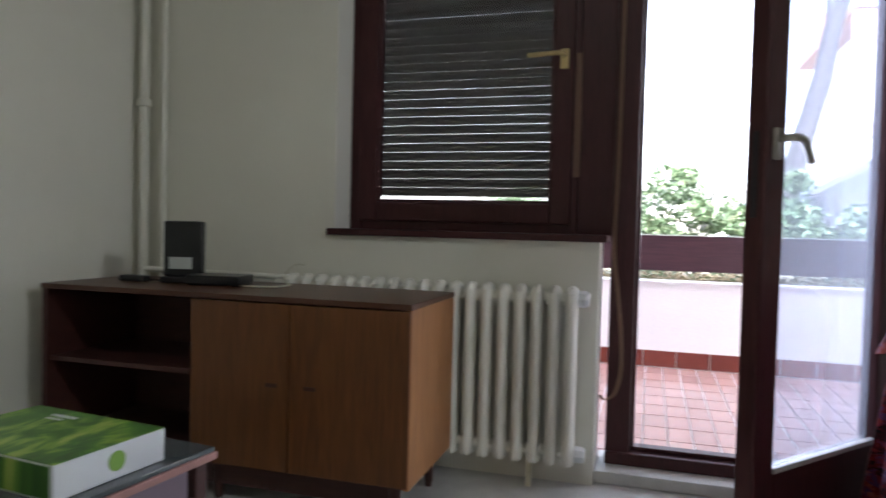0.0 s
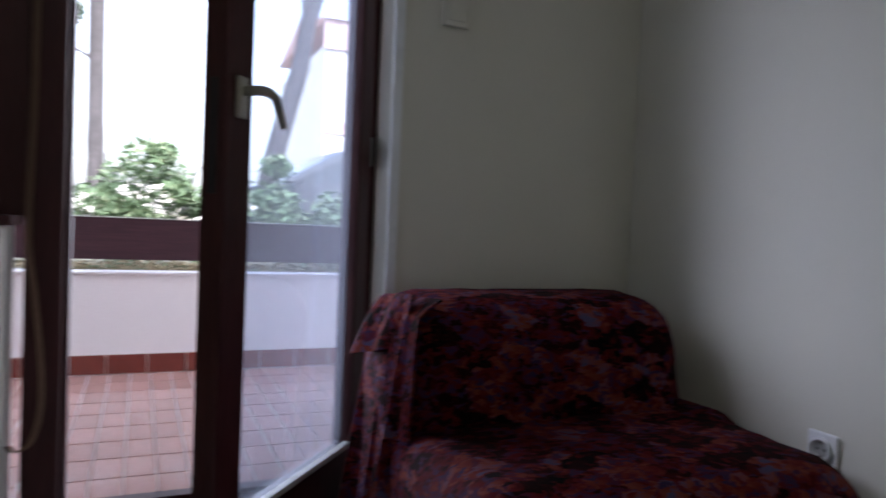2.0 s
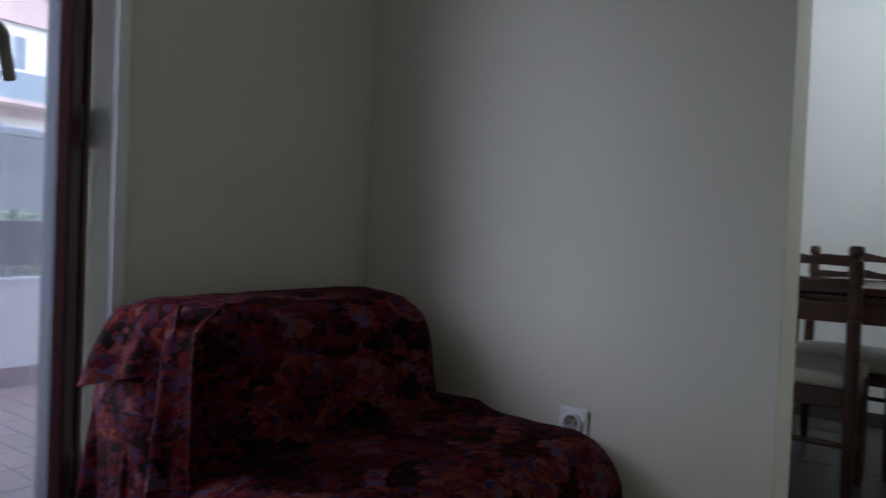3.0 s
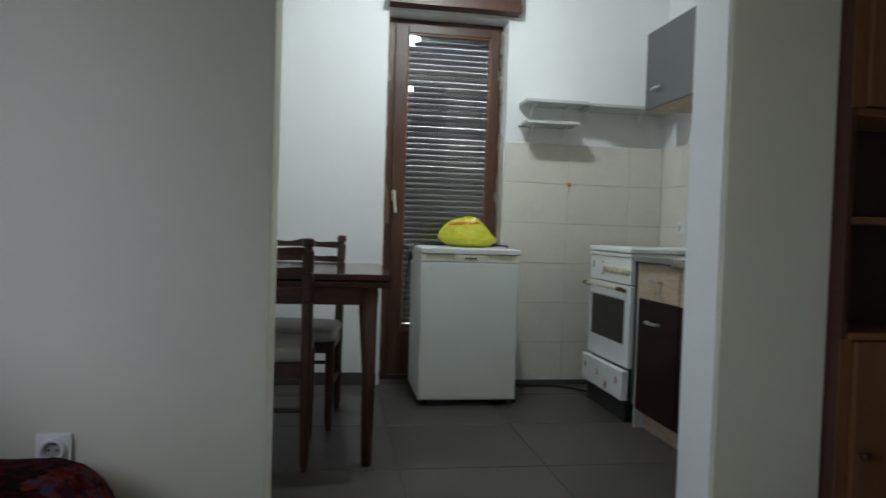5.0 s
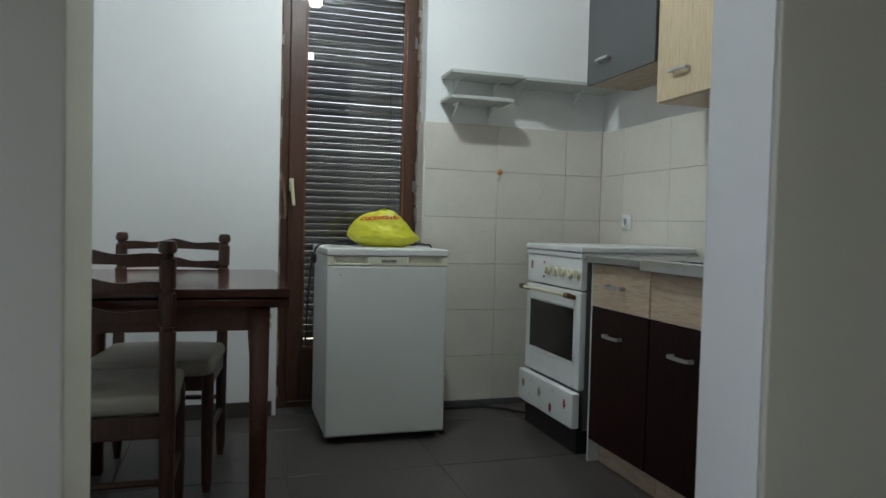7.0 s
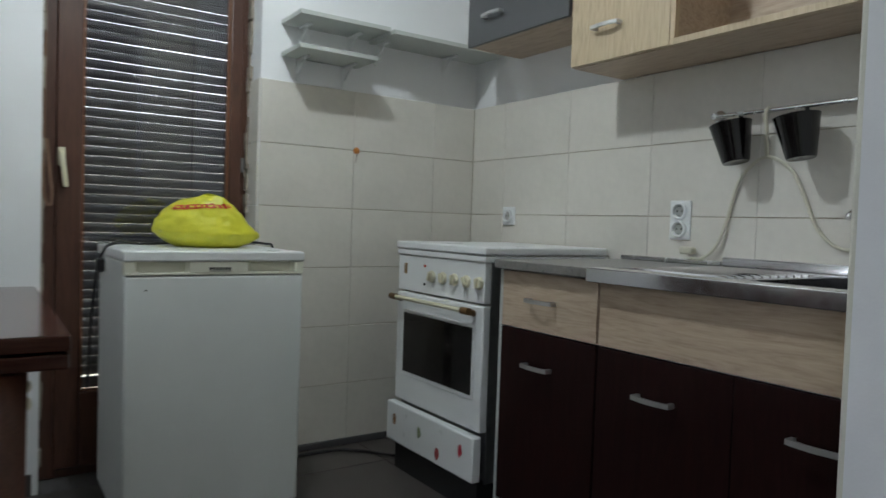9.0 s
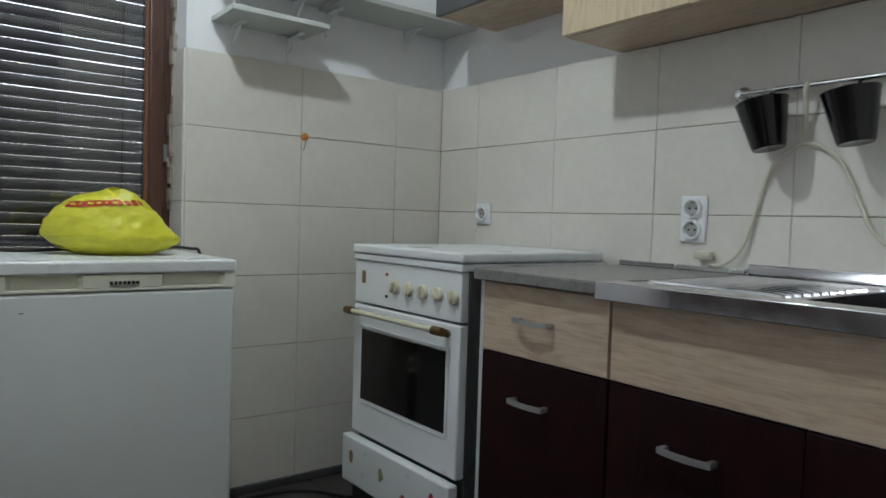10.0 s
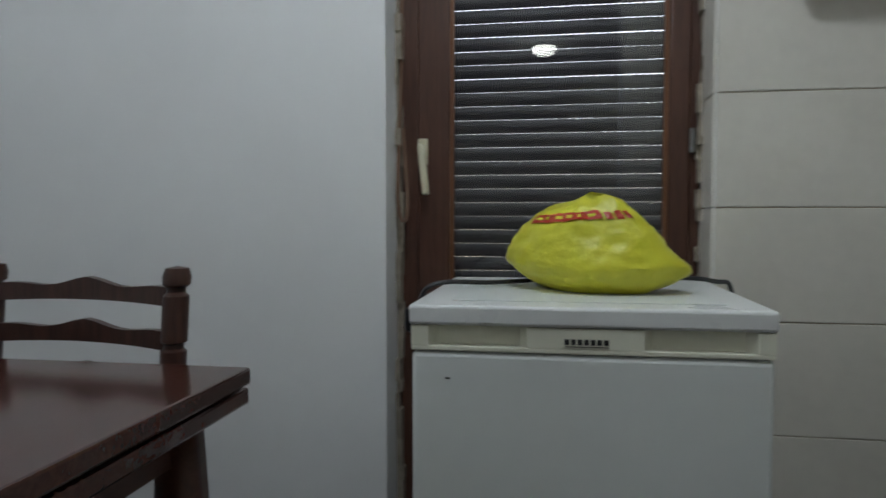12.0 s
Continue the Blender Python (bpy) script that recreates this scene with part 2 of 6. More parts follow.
# ---- mesh helpers ----
def box_bm(bm, x0, x1, y0, y1, z0, z1, bev=0.0, seg=2):
    r = bmesh.ops.create_cube(bm, size=1.0)
    vs = r["verts"]
    for v in vs:
        v.co = Vector((x0 + (v.co.x + 0.5) * (x1 - x0), y0 + (v.co.y + 0.5) * (y1 - y0), z0 + (v.co.z + 0.5) * (z1 - z0)))
    if bev > 0:
        es = {e for v in vs for e in v.link_edges}
        bmesh.ops.bevel(bm, geom=list(es), offset=bev, segments=seg, profile=0.5, affect="EDGES")
    return bm


def flat_faces(me):
    """Broad flat faces keep their own normal beside rounded edges."""
    polys = me.polygons
    if len(polys) > 400:
        return
    for p in polys:
        if p.loop_total == 4 and max(abs(c) for c in p.normal) > 0.99999:
            p.use_smooth = False


def boxes(*specs, bev=0.0, seg=2):
    bm = bmesh.new()
    for s in specs:
        box_bm(bm, *s, bev=bev, seg=seg)
    return bm


def mesh_of(name, bm, material, smooth=True):
    bmesh.ops.recalc_face_normals(bm, faces=bm.faces)
    me = bpy.data.meshes.new(name)
    bm.to_mesh(me)
    bm.free()
    me.materials.append(material)
    if smooth:
        me.shade_smooth()
        me.set_sharp_from_angle(angle=radians(38))
        flat_faces(me)
    return me


def part(name, bm, material, parent=None, label="", at=None):
    ob = new(name, mesh_of(name, bm, material))
    if at is not None:
        ob.matrix_basis = at
    if parent is not None:
        ob.parent = parent
    if label:
        tagged(ob, label)
    return ob


def thing(name, label, category, m=None, group=""):
    ob = new(name)
    ob.empty_display_size = 0.1
    if m is not None:
        ob.matrix_basis = m
    return tagged(ob, label, category, group)


def struct(name, bm, material, label, category=""):
    return tagged(part(name, bm, material), label, category or name.split("_")[0], kind="structure")


def tube_bm(points, radius, sides=8, closed=False):
    """A round rod along a line of points."""
    bm = bmesh.new()
    pts = [Vector(p) for p in points]
    rings = []
    n = len(pts)
    up = None
    for i, p in enumerate(pts):
        a = pts[max(0, i - 1)]
        b = pts[min(n - 1, i + 1)]
        t = (b - a).normalized()
        if up is None:
            up = t.orthogonal().normalized()
        up = (up - t * up.dot(t)).normalized()
        w = t.cross(up)
        r = radius[i] if isinstance(radius, (list, tuple)) else radius
        rings.append([bm.verts.new(p + (up * math.cos(2 * math.pi * k / sides) + w * math.sin(2 * math.pi * k / sides)) * r) for k in range(sides)])
    for r0, r1 in zip(rings, rings[1:]):
        for k in range(sides):
            bm.faces.new((r0[k], r0[(k + 1) % sides], r1[(k + 1) % sides], r1[k]))
    bm.faces.new(rings[0])
    bm.faces.new(rings[-1])
    return bm


def smooth_line(points, steps=8):
    """Catmull-Rom through the points."""
    p = [Vector(q) for q in points]
    p = [p[0] * 2 - p[1]] + p + [p[-1] * 2 - p[-2]]
    out = []
    for i in range(1, len(p) - 2):
        for k in range(steps):
            t = k / steps
            out.append(0.5 * ((2 * p[i]) + (p[i + 1] - p[i - 1]) * t + (2 * p[i - 1] - 5 * p[i] + 4 * p[i + 1] - p[i + 2]) * t * t
                              + (3 * p[i] - p[i - 1] - 3 * p[i + 1] + p[i + 2]) * t ** 3))
    out.append(p[-2])
    return out


def lathe_bm(profile, sides=20, cx=0.0, cy=0.0):
    """Turned shape from (radius, z) pairs."""
    bm = bmesh.new()
    rings = []
    for r, z in profile:
        rings.append([bm.verts.new((cx + r * math.cos(2 * math.pi * k / sides), cy + r * math.sin(2 * math.pi * k / sides), z)) for k in range(sides)])
    for r0, r1 in zip(rings, rings[1:]):
        for k in range(sides):
            bm.faces.new((r0[k], r0[(k + 1) % sides], r1[(k + 1) % sides], r1[k]))
    bm.faces.new(rings[0])
    bm.faces.new(rings[-1])
    return bm


def prism_bm(outline, z0, z1, axis="z"):
    """Outline of (a, b) pairs drawn out from z0 to z1 along an axis."""
    bm = bmesh.new()
    def co(a, b, c):
        return {"z": (a, b, c), "y": (a, c, b), "x": (c, a, b)}[axis]
    lo = [bm.verts.new(co(a, b, z0)) for a, b in outline]
    hi = [bm.verts.new(co(a, b, z1)) for a, b in outline]
    bm.faces.new(lo)
    bm.faces.new(hi)
    n = len(outline)
    for i in range(n):
        bm.faces.new((lo[i], lo[(i + 1) % n], hi[(i + 1) % n], hi[i]))
    return bm


def merge(*bms):
    out = bmesh.new()
    for b in bms:
        me = bpy.data.meshes.new("tmp")
        b.to_mesh(me)
        b.free()
        out.from_mesh(me)
        bpy.data.meshes.remove(me)
    return out


def moved(bm, m):
    bmesh.ops.transform(bm, matrix=m, verts=bm.verts)
    return bm


# ---- plan, in metres ----
LX0, LX1, LY0, LY1 = -1.80, 1.979, -0.74, 2.416   # living room inside
KX0, KX1, KY0, KY1 = 2.185, 4.409, -1.095, 1.79   # kitchen inside
HALL0 = -1.45                                     # back of the hall behind the open door
H = 2.56
OPEN0, OPEN1, OPENH = -0.076, 1.150, 2.36         # doorway between them
WX0, WX1 = -0.877, 1.10                           # window and balcony door opening
DX0 = 0.142                                       # end of the parapet under the window
SILL, HEAD = 0.862, 2.25
KD0, KD1, KDH = -0.043, 0.700, 2.27               # kitchen glazed door opening
NY1 = LY1 + 0.28                                  # outside of the window wall
KXO = KX1 + 0.38
BAL1 = 4.86                                       # inner face of the balcony wall

# ---- shell ----
struct("floor", boxes((LX0 - 0.2, LX1 + 0.005, HALL0 - 0.2, NY1, -0.15, 0.0)), M_LIVFLOOR, "pale speckled stone living room floor")
floor_kitchen = struct("floor_kitchen", boxes((LX1 + 0.005, KXO, HALL0 - 0.2, KY1 + 0.2, -0.15, -0.004)), M_KITGROUT, "dark grey tiled kitchen floor", "floor")
struct("ceiling", boxes((LX0 - 0.2, KXO, HALL0 - 0.2, NY1, H, H + 0.15)), M_CEIL, "white painted ceiling")
struct("wall_west", boxes((LX0 - 0.2, LX0, HALL0 - 0.2, NY1, 0, H)), M_LIVWALL, "cream painted living room wall")
struct("wall_south", boxes((LX0, 1.085, LY0 - 0.12, LY0, 0, H), (1.085, 1.93, LY0 - 0.12, LY0, 2.08, H)), M_LIVWALL, "cream painted wall with a doorway to the hall")
struct("wall_hall", boxes((LX0, LX1 + 0.26, HALL0 - 0.2, HALL0, 0, H), (0.9, 1.0, HALL0, LY0 - 0.12, 0, H)), M_LIVWALL, "cream painted wall of the dark hall")
struct("wall_north", boxes((LX0, WX0, LY1, NY1, 0, H), (WX0, DX0, LY1, LY1 + 0.2, 0, SILL), (WX1, LX1 + 0.206, LY1, NY1, 0, H), (WX0, WX1, LY1, NY1, HEAD, H)), M_LIVWALL,
       "cream window wall with a parapet under the window")
struct("wall_partition", boxes((LX1, KX0, OPEN1, LY1, 0, H), (LX1, KX0, -0.41, OPEN0, 0, H), (LX1, KX0, OPEN0 - 0.01, OPEN1 + 0.01, OPENH, H - 0.002),
                               (LX1 + 0.215, LX1 + 0.26, HALL0, -0.415, 0, H), bev=0.005), M_LIVWALL,
       "cream dividing wall with a wide open doorway to the kitchen")
wall_east = struct("wall_kitchen_east", boxes((KX1, KXO, KD1, KY1, 0, H), (KX1, KXO, KY0 - 0.2, KD0, 0, H), (KX1, KXO, KD0, KD1, KDH, H)), M_KITWALL,
                   "white painted kitchen wall with beige tiles beside the glazed door", "wall")
wall_ksouth = struct("wall_kitchen_south", boxes((LX1 + 0.26, KX1, KY0 - 0.2, KY0, 0, H)), M_KITWALL, "white painted kitchen wall above beige tiles", "wall")
struct("wall_kitchen_north", boxes((KX0, KXO, KY1, KY1 + 0.2, 0, H)), M_KITWALL, "white painted kitchen wall", "wall")
struct("wall_kitchen_west", boxes((KX0 + 0.002, KX0 + 0.006, OPEN1 + 0.008, KY1, 0, H)), M_KITWALL, "white painted kitchen side of the dividing wall", "wall")
struct("wall_kitchen_pier", boxes((LX1 + 0.262, LX1 + 0.266, KY0, -0.42, 0, H)), M_KITWALL, "white painted kitchen side of the wall pier", "wall")
struct("opening_jamb", boxes((LX1 + 0.012, KX0 - 0.012, OPEN0 + 0.002, OPEN0 + 0.005, 0, OPENH)), M_KITWALL, "white painted jamb of the kitchen opening", "wall")
# low dark skirting on the white kitchen walls
struct("baseboard", boxes((KX1 - 0.012, KX1 - 0.001, KD1 + 0.02, KY1 - 0.002, 0.0, 0.075), (KX0 + 0.008, KX1 - 0.014, KY1 - 0.012, KY1 - 0.001, 0.0, 0.075), bev=0.002), M_KITFLOOR, "dark grey tile skirting")
# rounded grey skirting under the wall tiles
struct("trim", boxes((KX1 - 0.016, KX1 - 0.001, -1.09, KD0 - 0.005, 0.0, 0.03), bev=0.004), M_GREYLAM, "grey strip between wall tiles and floor")

# ---- living room: window, balcony door ----
def strip_light_slat(width, height, tooth, pitch):
    """One roller shutter slat with its row of little link bridges."""
    bm = bmesh.new()
    prof = [(-0.0008, 0.0), (-0.005, height * 0.25), (-0.006, height * 0.5), (-0.005, height * 0.75), (-0.0008, height), (0.0008, height), (0.003, height * 0.5), (0.0008, 0.0)]
    lo = [bm.verts.new((0, a, b)) for a, b in prof]
    hi = [bm.verts.new((width, a, b)) for a, b in prof]
    bm.faces.new(lo)
    bm.faces.new(hi)
    for i in range(len(prof)):
        j = (i + 1) % len(prof)
        bm.faces.new((lo[i], lo[j], hi[j], hi[i]))
    x = 0.0
    while x < width - tooth:
        a = [bm.verts.new((x + dx, dy, z)) for dx, dy, z in ((0, -0.0008, height), (tooth, -0.0008, height), (tooth, -0.0008, height + 0.0075), (0, -0.0008, height + 0.0075),
                                                          (0, 0.0008, height), (tooth, 0.0008, height), (tooth, 0.0008, height + 0.0075), (0, 0.0008, height + 0.0075))]
        bm.faces.new(a[:4])
        bm.faces.new(a[4:])
        x += pitch
    return bm


def frame_bm(x0, x1, z0, z1, y0, y1, wl, wr, wb, wt, bev=0.004):
    return boxes((x0, x0 + wl, y0, y1, z0, z1), (x1 - wr, x1, y0, y1, z0, z1), (x0 + wl - 0.001, x1 - wr + 0.001, y0 + 0.001, y1 - 0.001, z0, z0 + wb),
                 (x0 + wl - 0.001, x1 - wr + 0.001, y0 + 0.001, y1 - 0.001, z1 - wt, z1), bev=bev)


def lever(parent, m, plate_material, lever_points, radius=0.008, plate=(0.03, 0.11)):
    """Window handle: a plate and a bent lever."""
    w, h = plate
    hb = part("handle", boxes((-w / 2, w / 2, -0.012, 0.0, -h / 2, h / 2), bev=0.004), plate_material, parent, "dull brass handle", at=m)
    part("lever", tube_bm(smooth_line(lever_points, 5), radius, 8), plate_material, hb)
    return hb


WFY = 2.555
window_1 = tagged(new("window_1"), "dark brown wooden window with its roller shutter lowered", "window", kind="structure")
part("window_frame", merge(frame_bm(WX0, 0.045, SILL + 0.025, HEAD, WFY, WFY + 0.07, 0.055, 0.03, 0.055, 0.06), boxes((0.045, 0.176, WFY + 0.004, WFY + 0.07, SILL + 0.02, HEAD), bev=0.003)), M_FRAME, window_1)
sash = part("sash", frame_bm(-0.835, 0.022, SILL + 0.06, HEAD - 0.03, WFY - 0.018, WFY + 0.045, 0.08, 0.078, 0.078, 0.08, 0.007), M_FRAME, window_1)
pane = part("pane", boxes((-0.76, -0.05, WFY + 0.012, WFY + 0.016, SILL + 0.13, HEAD - 0.10)), M_GLASS, sash)
pane.visible_shadow = False
part("glazing_bead", frame_bm(-0.757, -0.053, SILL + 0.136, HEAD - 0.108, WFY - 0.006, WFY + 0.01, 0.012, 0.012, 0.012, 0.012, 0.002), M_FRAME, sash)
part("window_sill", boxes((WX0 - 0.025, 0.168, LY1 - 0.028, WFY + 0.002, SILL + 0.001, SILL + 0.026), bev=0.005), M_FRAME, window_1, "dark brown wooden sill board")
lever(window_1, pose(-0.014, WFY - 0.019, 1.535), M_BRASS, [(0, -0.012, 0.012), (-0.002, -0.04, 0.012), (-0.02, -0.05, 0.012), (-0.07, -0.05, 0.010), (-0.13, -0.048, 0.008)], 0.009, (0.032, 0.075))
# shutter belt in its slot on the post
part("belt", boxes((0.026, 0.050, WFY - 0.005, WFY + 0.003, 1.10, 1.56), bev=0.002), M_TAPE, window_1, "faded tan shutter belt")

shutter = thing("roller_shutter", "dark roller shutter lowered behind the living room window", "roller shutter")
slat_me = mesh_of("slat", strip_light_slat(0.86, 0.0358, 0.0035, 0.030), M_SHUTTER)
tight_me = mesh_of("slat", strip_light_slat(0.86, 0.03602, 0.0040, 0.030), M_SHUTTER)
for i in range(34):
    s = new("slat", tight_me if i > 11 and i not in (19, 22) else slat_me)
    s.parent = shutter
    s.matrix_basis = pose(-0.855, 2.668, 1.028 + i * 0.0365)
part("guide_rail", boxes((-0.877, -0.845, 2.645, 2.690, SILL + 0.02, HEAD), bev=0.003), M_FRAME, shutter)
part("guide_rail", boxes((-0.005, 0.03, 2.645, 2.690, SILL + 0.02, HEAD), bev=0.003), M_FRAME, shutter)

# balcony door: fixed frame, sill and the leaf standing open
door_1 = tagged(new("door_1"), "glazed brown wooden balcony door standing half open", "door", kind="structure")
part("door_frame", boxes((0.174, 0.262, WFY - 0.008, WFY + 0.085, 0.03, HEAD), (1.068, WX1 - 0.002, WFY - 0.028, WFY + 0.085, 0.03, HEAD), (0.26, 1.070, WFY, WFY + 0.08, HEAD - 0.07, HEAD), bev=0.006), M_FRAME, door_1)
part("frame_lining", boxes((0.262, 0.276, WFY + 0.030, WFY + 0.082, 0.08, HEAD - 0.07), (1.050, 1.067, WFY + 0.03, WFY + 0.082, 0.08, HEAD - 0.07), bev=0.003), M_FRAME, door_1)
part("threshold", boxes((0.174, 1.06, WFY - 0.02, WFY + 0.08, 0.045, 0.092), bev=0.006), M_FRAME, door_1)
part("drip_rail", boxes((0.262, 1.03, WFY + 0.02, WFY + 0.07, 0.093, 0.108), bev=0.003), M_FRAME, door_1)
part("trim", boxes((WX1 + 0.001, WX1 + 0.032, LY1 - 0.012, LY1 - 0.001, 0.0, HEAD + 0.05), bev=0.003), M_WHITE, door_1, "white painted edge trim")
struct("threshold_step", boxes((DX0, WX1, LY1 + 0.03, NY1, 0.001, 0.045), bev=0.004), M_LIVFLOOR, "pale stone step under the balcony door", "step")
LEAF = pose(1.054, 2.525, 0, 0, 0, 50)
leaf = part("leaf", frame_bm(-0.75, 0.0, 0.062, HEAD - 0.045, -0.028, 0.028, 0.096, 0.085, 0.19, 0.09, 0.007), M_FRAME, door_1, at=LEAF)
lp = part("pane", boxes((-0.660, -0.08, -0.002, 0.002, 0.25, HEAD - 0.13)), M_HAZE, leaf)
lp.visible_shadow = False
part("weather_bar", boxes((-0.653, -0.082, -0.030, -0.008, 0.246, 0.262), bev=0.003), M_SHELF, leaf, "worn pale glazing bar")
for hz in (0.30, 1.12, 1.95):
    part("hinge", lathe_bm([(0.0, hz - 0.045), (0.009, hz - 0.043), (0.010, hz - 0.02), (0.010, hz + 0.02), (0.009, hz + 0.043), (0.0, hz + 0.045)], 10, 0.008, -0.02), M_GREYMETAL, leaf)
part("lock_plate", boxes((-0.753, -0.749, -0.009, 0.009, 0.95, 1.18), bev=0.001), M_SHUTTER, leaf)
hp = part("handle", boxes((-0.722, -0.689, -0.040, -0.027, 1.105, 1.190), bev=0.005), M_LEVER, leaf, "dull metal lever handle")
part("lever", tube_bm(smooth_line([(-0.705, -0.038, 1.160), (-0.705, -0.066, 1.161), (-0.690, -0.076, 1.162), (-0.658, -0.076, 1.160), (-0.640, -0.075, 1.148), (-0.606, -0.073, 1.102)], 6), [0.0108] * 24 + [0.0098] * 7, 10), M_LEVER, hp)
# belt of the door's shutter, hanging loose from the frame
cord = thing("shutter_belt", "loose tan shutter belt hanging beside the balcony door", "belt")


def ribbon_bm(points, width, thick, side):
    bm = bmesh.new()
    rows = []
    sv = Vector(side).normalized()
    for i, p in enumerate(points):
        a, b = points[max(0, i - 1)], points[min(len(points) - 1, i + 1)]
        n = (Vector(b) - Vector(a)).normalized().cross(sv)
        p = Vector(p)
        rows.append([bm.verts.new(p + sv * width / 2 + n * thick), bm.verts.new(p - sv * width / 2 + n * thick), bm.verts.new(p - sv * width / 2), bm.verts.new(p + sv * width / 2)])
    for r0, r1 in zip(rows, rows[1:]):
        for k in range(4):
            bm.faces.new((r0[k], r0[(k + 1) % 4], r1[(k + 1) % 4], r1[k]))
    bm.faces.new(rows[0])
    bm.faces.new(rows[-1])
    return bm


part("webbing", ribbon_bm(smooth_line([(0.195, 2.542, 1.75), (0.192, 2.538, 1.2), (0.186, 2.53, 0.85), (0.205, 2.515, 0.68), (0.222, 2.505, 0.52), (0.224, 2.505, 0.40), (0.205, 2.51, 0.315), (0.168, 2.52, 0.285), (0.15, 2.53, 0.30)], 8),
                          0.016, 0.002, (1, -0.35, 0)), M_TAPE, cord)

# ---- radiator under the window ----
radiator = thing("radiator", "old cream cast-iron column radiator under the window", "radiator")


def column_bm():
    bm = bmesh.new()
    prof = [(0.0205, 0.0), (0.0225, 0.012), (0.0225, 0.045), (0.0205, 0.070), (0.0195, 0.11), (0.0195, 0.49), (0.0205, 0.53), (0.0225, 0.555), (0.0225, 0.590), (0.017, 0.606), (0.006, 0.612)]
    rings = []
    for w, z in prof:
        d = 0.05 if (z < 0.06 or z > 0.54) else 0.046
        if z > 0.60:
            d = 0.03
        ring = []
        for k in range(14):
            a = 2 * math.pi * k / 14
            c, s = math.cos(a), math.sin(a)
            ring.append(bm.verts.new((w * (abs(c) ** 0.8) * (1 if c > 0 else -1), d * (abs(s) ** 0.7) * (1 if s > 0 else -1), z)))
        rings.append(ring)
    for r0, r1 in zip(rings, rings[1:]):
        for k in range(14):
            bm.faces.new((r0[k], r0[(k + 1) % 14], r1[(k + 1) % 14], r1[k]))
    bm.faces.new(rings[0])
    bm.faces.new(rings[-1])
    return bm


col_me = mesh_of("section", column_bm(), M_RAD)
N_SEC = 19
for i in range(N_SEC):
    s = new("section", col_me)
    s.parent = radiator
    s.matrix_basis = pose(0.062 - i * 0.0595, 2.338, 0.098)
part("header_pipe", tube_bm([(0.05 - N_SEC * 0.0595, 2.338, 0.665), (0.078, 2.338, 0.665)], 0.021, 12), M_RAD, radiator)
part("header_pipe", tube_bm([(0.05 - N_SEC * 0.0595, 2.338, 0.130), (0.078, 2.338, 0.130)], 0.021, 12), M_RAD, radiator)
for z in (0.668, 0.130):
    part("end_cap", moved(lathe_bm([(0.0, 0), (0.026, 0.001), (0.029, 0.006), (0.029, 0.03), (0.024, 0.04), (0.0, 0.042)], 8), pose(0.078, 2.338, z, 0, 90, 0)), M_WHITE, radiator, "white hexagonal end cap")
for x in (-0.073, -0.85):
    part("foot", boxes((x - 0.009, x + 0.009, 2.325, 2.351, 0.0, 0.11), bev=0.003), M_CREAM, radiator)

# heating pipes in the corner
pipes = thing("heating_pipes", "two cream painted heating pipes in the room corner", "pipes")
part("pipe", tube_bm([(-1.745, 2.375, 0.0), (-1.745, 2.375, H)], 0.021, 14), M_LIVWALL, pipes)
part("pipe", tube_bm([(-1.655, 2.385, 0.0), (-1.655, 2.385, H)], 0.014, 12), M_LIVWALL, pipes)
part("collar", lathe_bm([(0.021, 1.375), (0.030, 1.38), (0.030, 1.405), (0.021, 1.41)], 14, -1.745, 2.375), M_LIVWALL, pipes)
part("branch", tube_bm([(-1.745, 2.372, 0.695), (-1.02, 2.365, 0.69), (-1.02, 2.345, 0.668)], 0.011, 10), M_RAD, pipes)

# ---- sideboard ----
SB = (-1.705, -0.344, 1.832, 2.275, 0.125, 0.676)
sideboard = thing("sideboard", "low teak sideboard with two doors and open shelves", "sideboard")
x0, x1, y0, y1, z0, z1 = SB
part("top", boxes((x0, x1 + 0.002, y0 - 0.006, y1, z1 - 0.018, z1), bev=0.002), M_TEAKH, sideboard)
part("side_panel", boxes((x1 - 0.02, x1, y0, y1, z0, z1 - 0.018), bev=0.0015), M_TEAKSIDE, sideboard, "worn teak end panel, coloured lighter for the daylight on it")
# inside and underside take the darker teak in place of shade
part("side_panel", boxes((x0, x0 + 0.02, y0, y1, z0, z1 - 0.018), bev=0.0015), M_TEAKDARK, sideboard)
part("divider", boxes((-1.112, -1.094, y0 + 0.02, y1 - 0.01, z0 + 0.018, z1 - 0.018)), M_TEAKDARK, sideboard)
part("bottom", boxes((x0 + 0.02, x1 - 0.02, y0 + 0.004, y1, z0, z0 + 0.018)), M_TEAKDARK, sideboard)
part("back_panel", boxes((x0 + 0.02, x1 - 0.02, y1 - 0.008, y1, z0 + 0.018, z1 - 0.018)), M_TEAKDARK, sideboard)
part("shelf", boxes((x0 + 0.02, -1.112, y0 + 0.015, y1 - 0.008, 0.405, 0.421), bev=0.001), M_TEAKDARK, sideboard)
for a, b, hx in ((-1.094, -0.742, -0.80), (-0.738, x1 - 0.003, -0.668)):
    d = part("door", boxes((a, b, y0 - 0.004, y0 + 0.014, z0 + 0.006, z1 - 0.022), bev=0.002), M_TEAK, sideboard)
    part("keyhole", boxes((hx - 0.02, hx + 0.02, y0 - 0.0075, y0 - 0.004, 0.394, 0.406), bev=0.001), M_TEAKDARK, d)
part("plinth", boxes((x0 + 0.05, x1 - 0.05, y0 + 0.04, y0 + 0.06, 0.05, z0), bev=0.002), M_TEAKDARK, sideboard)
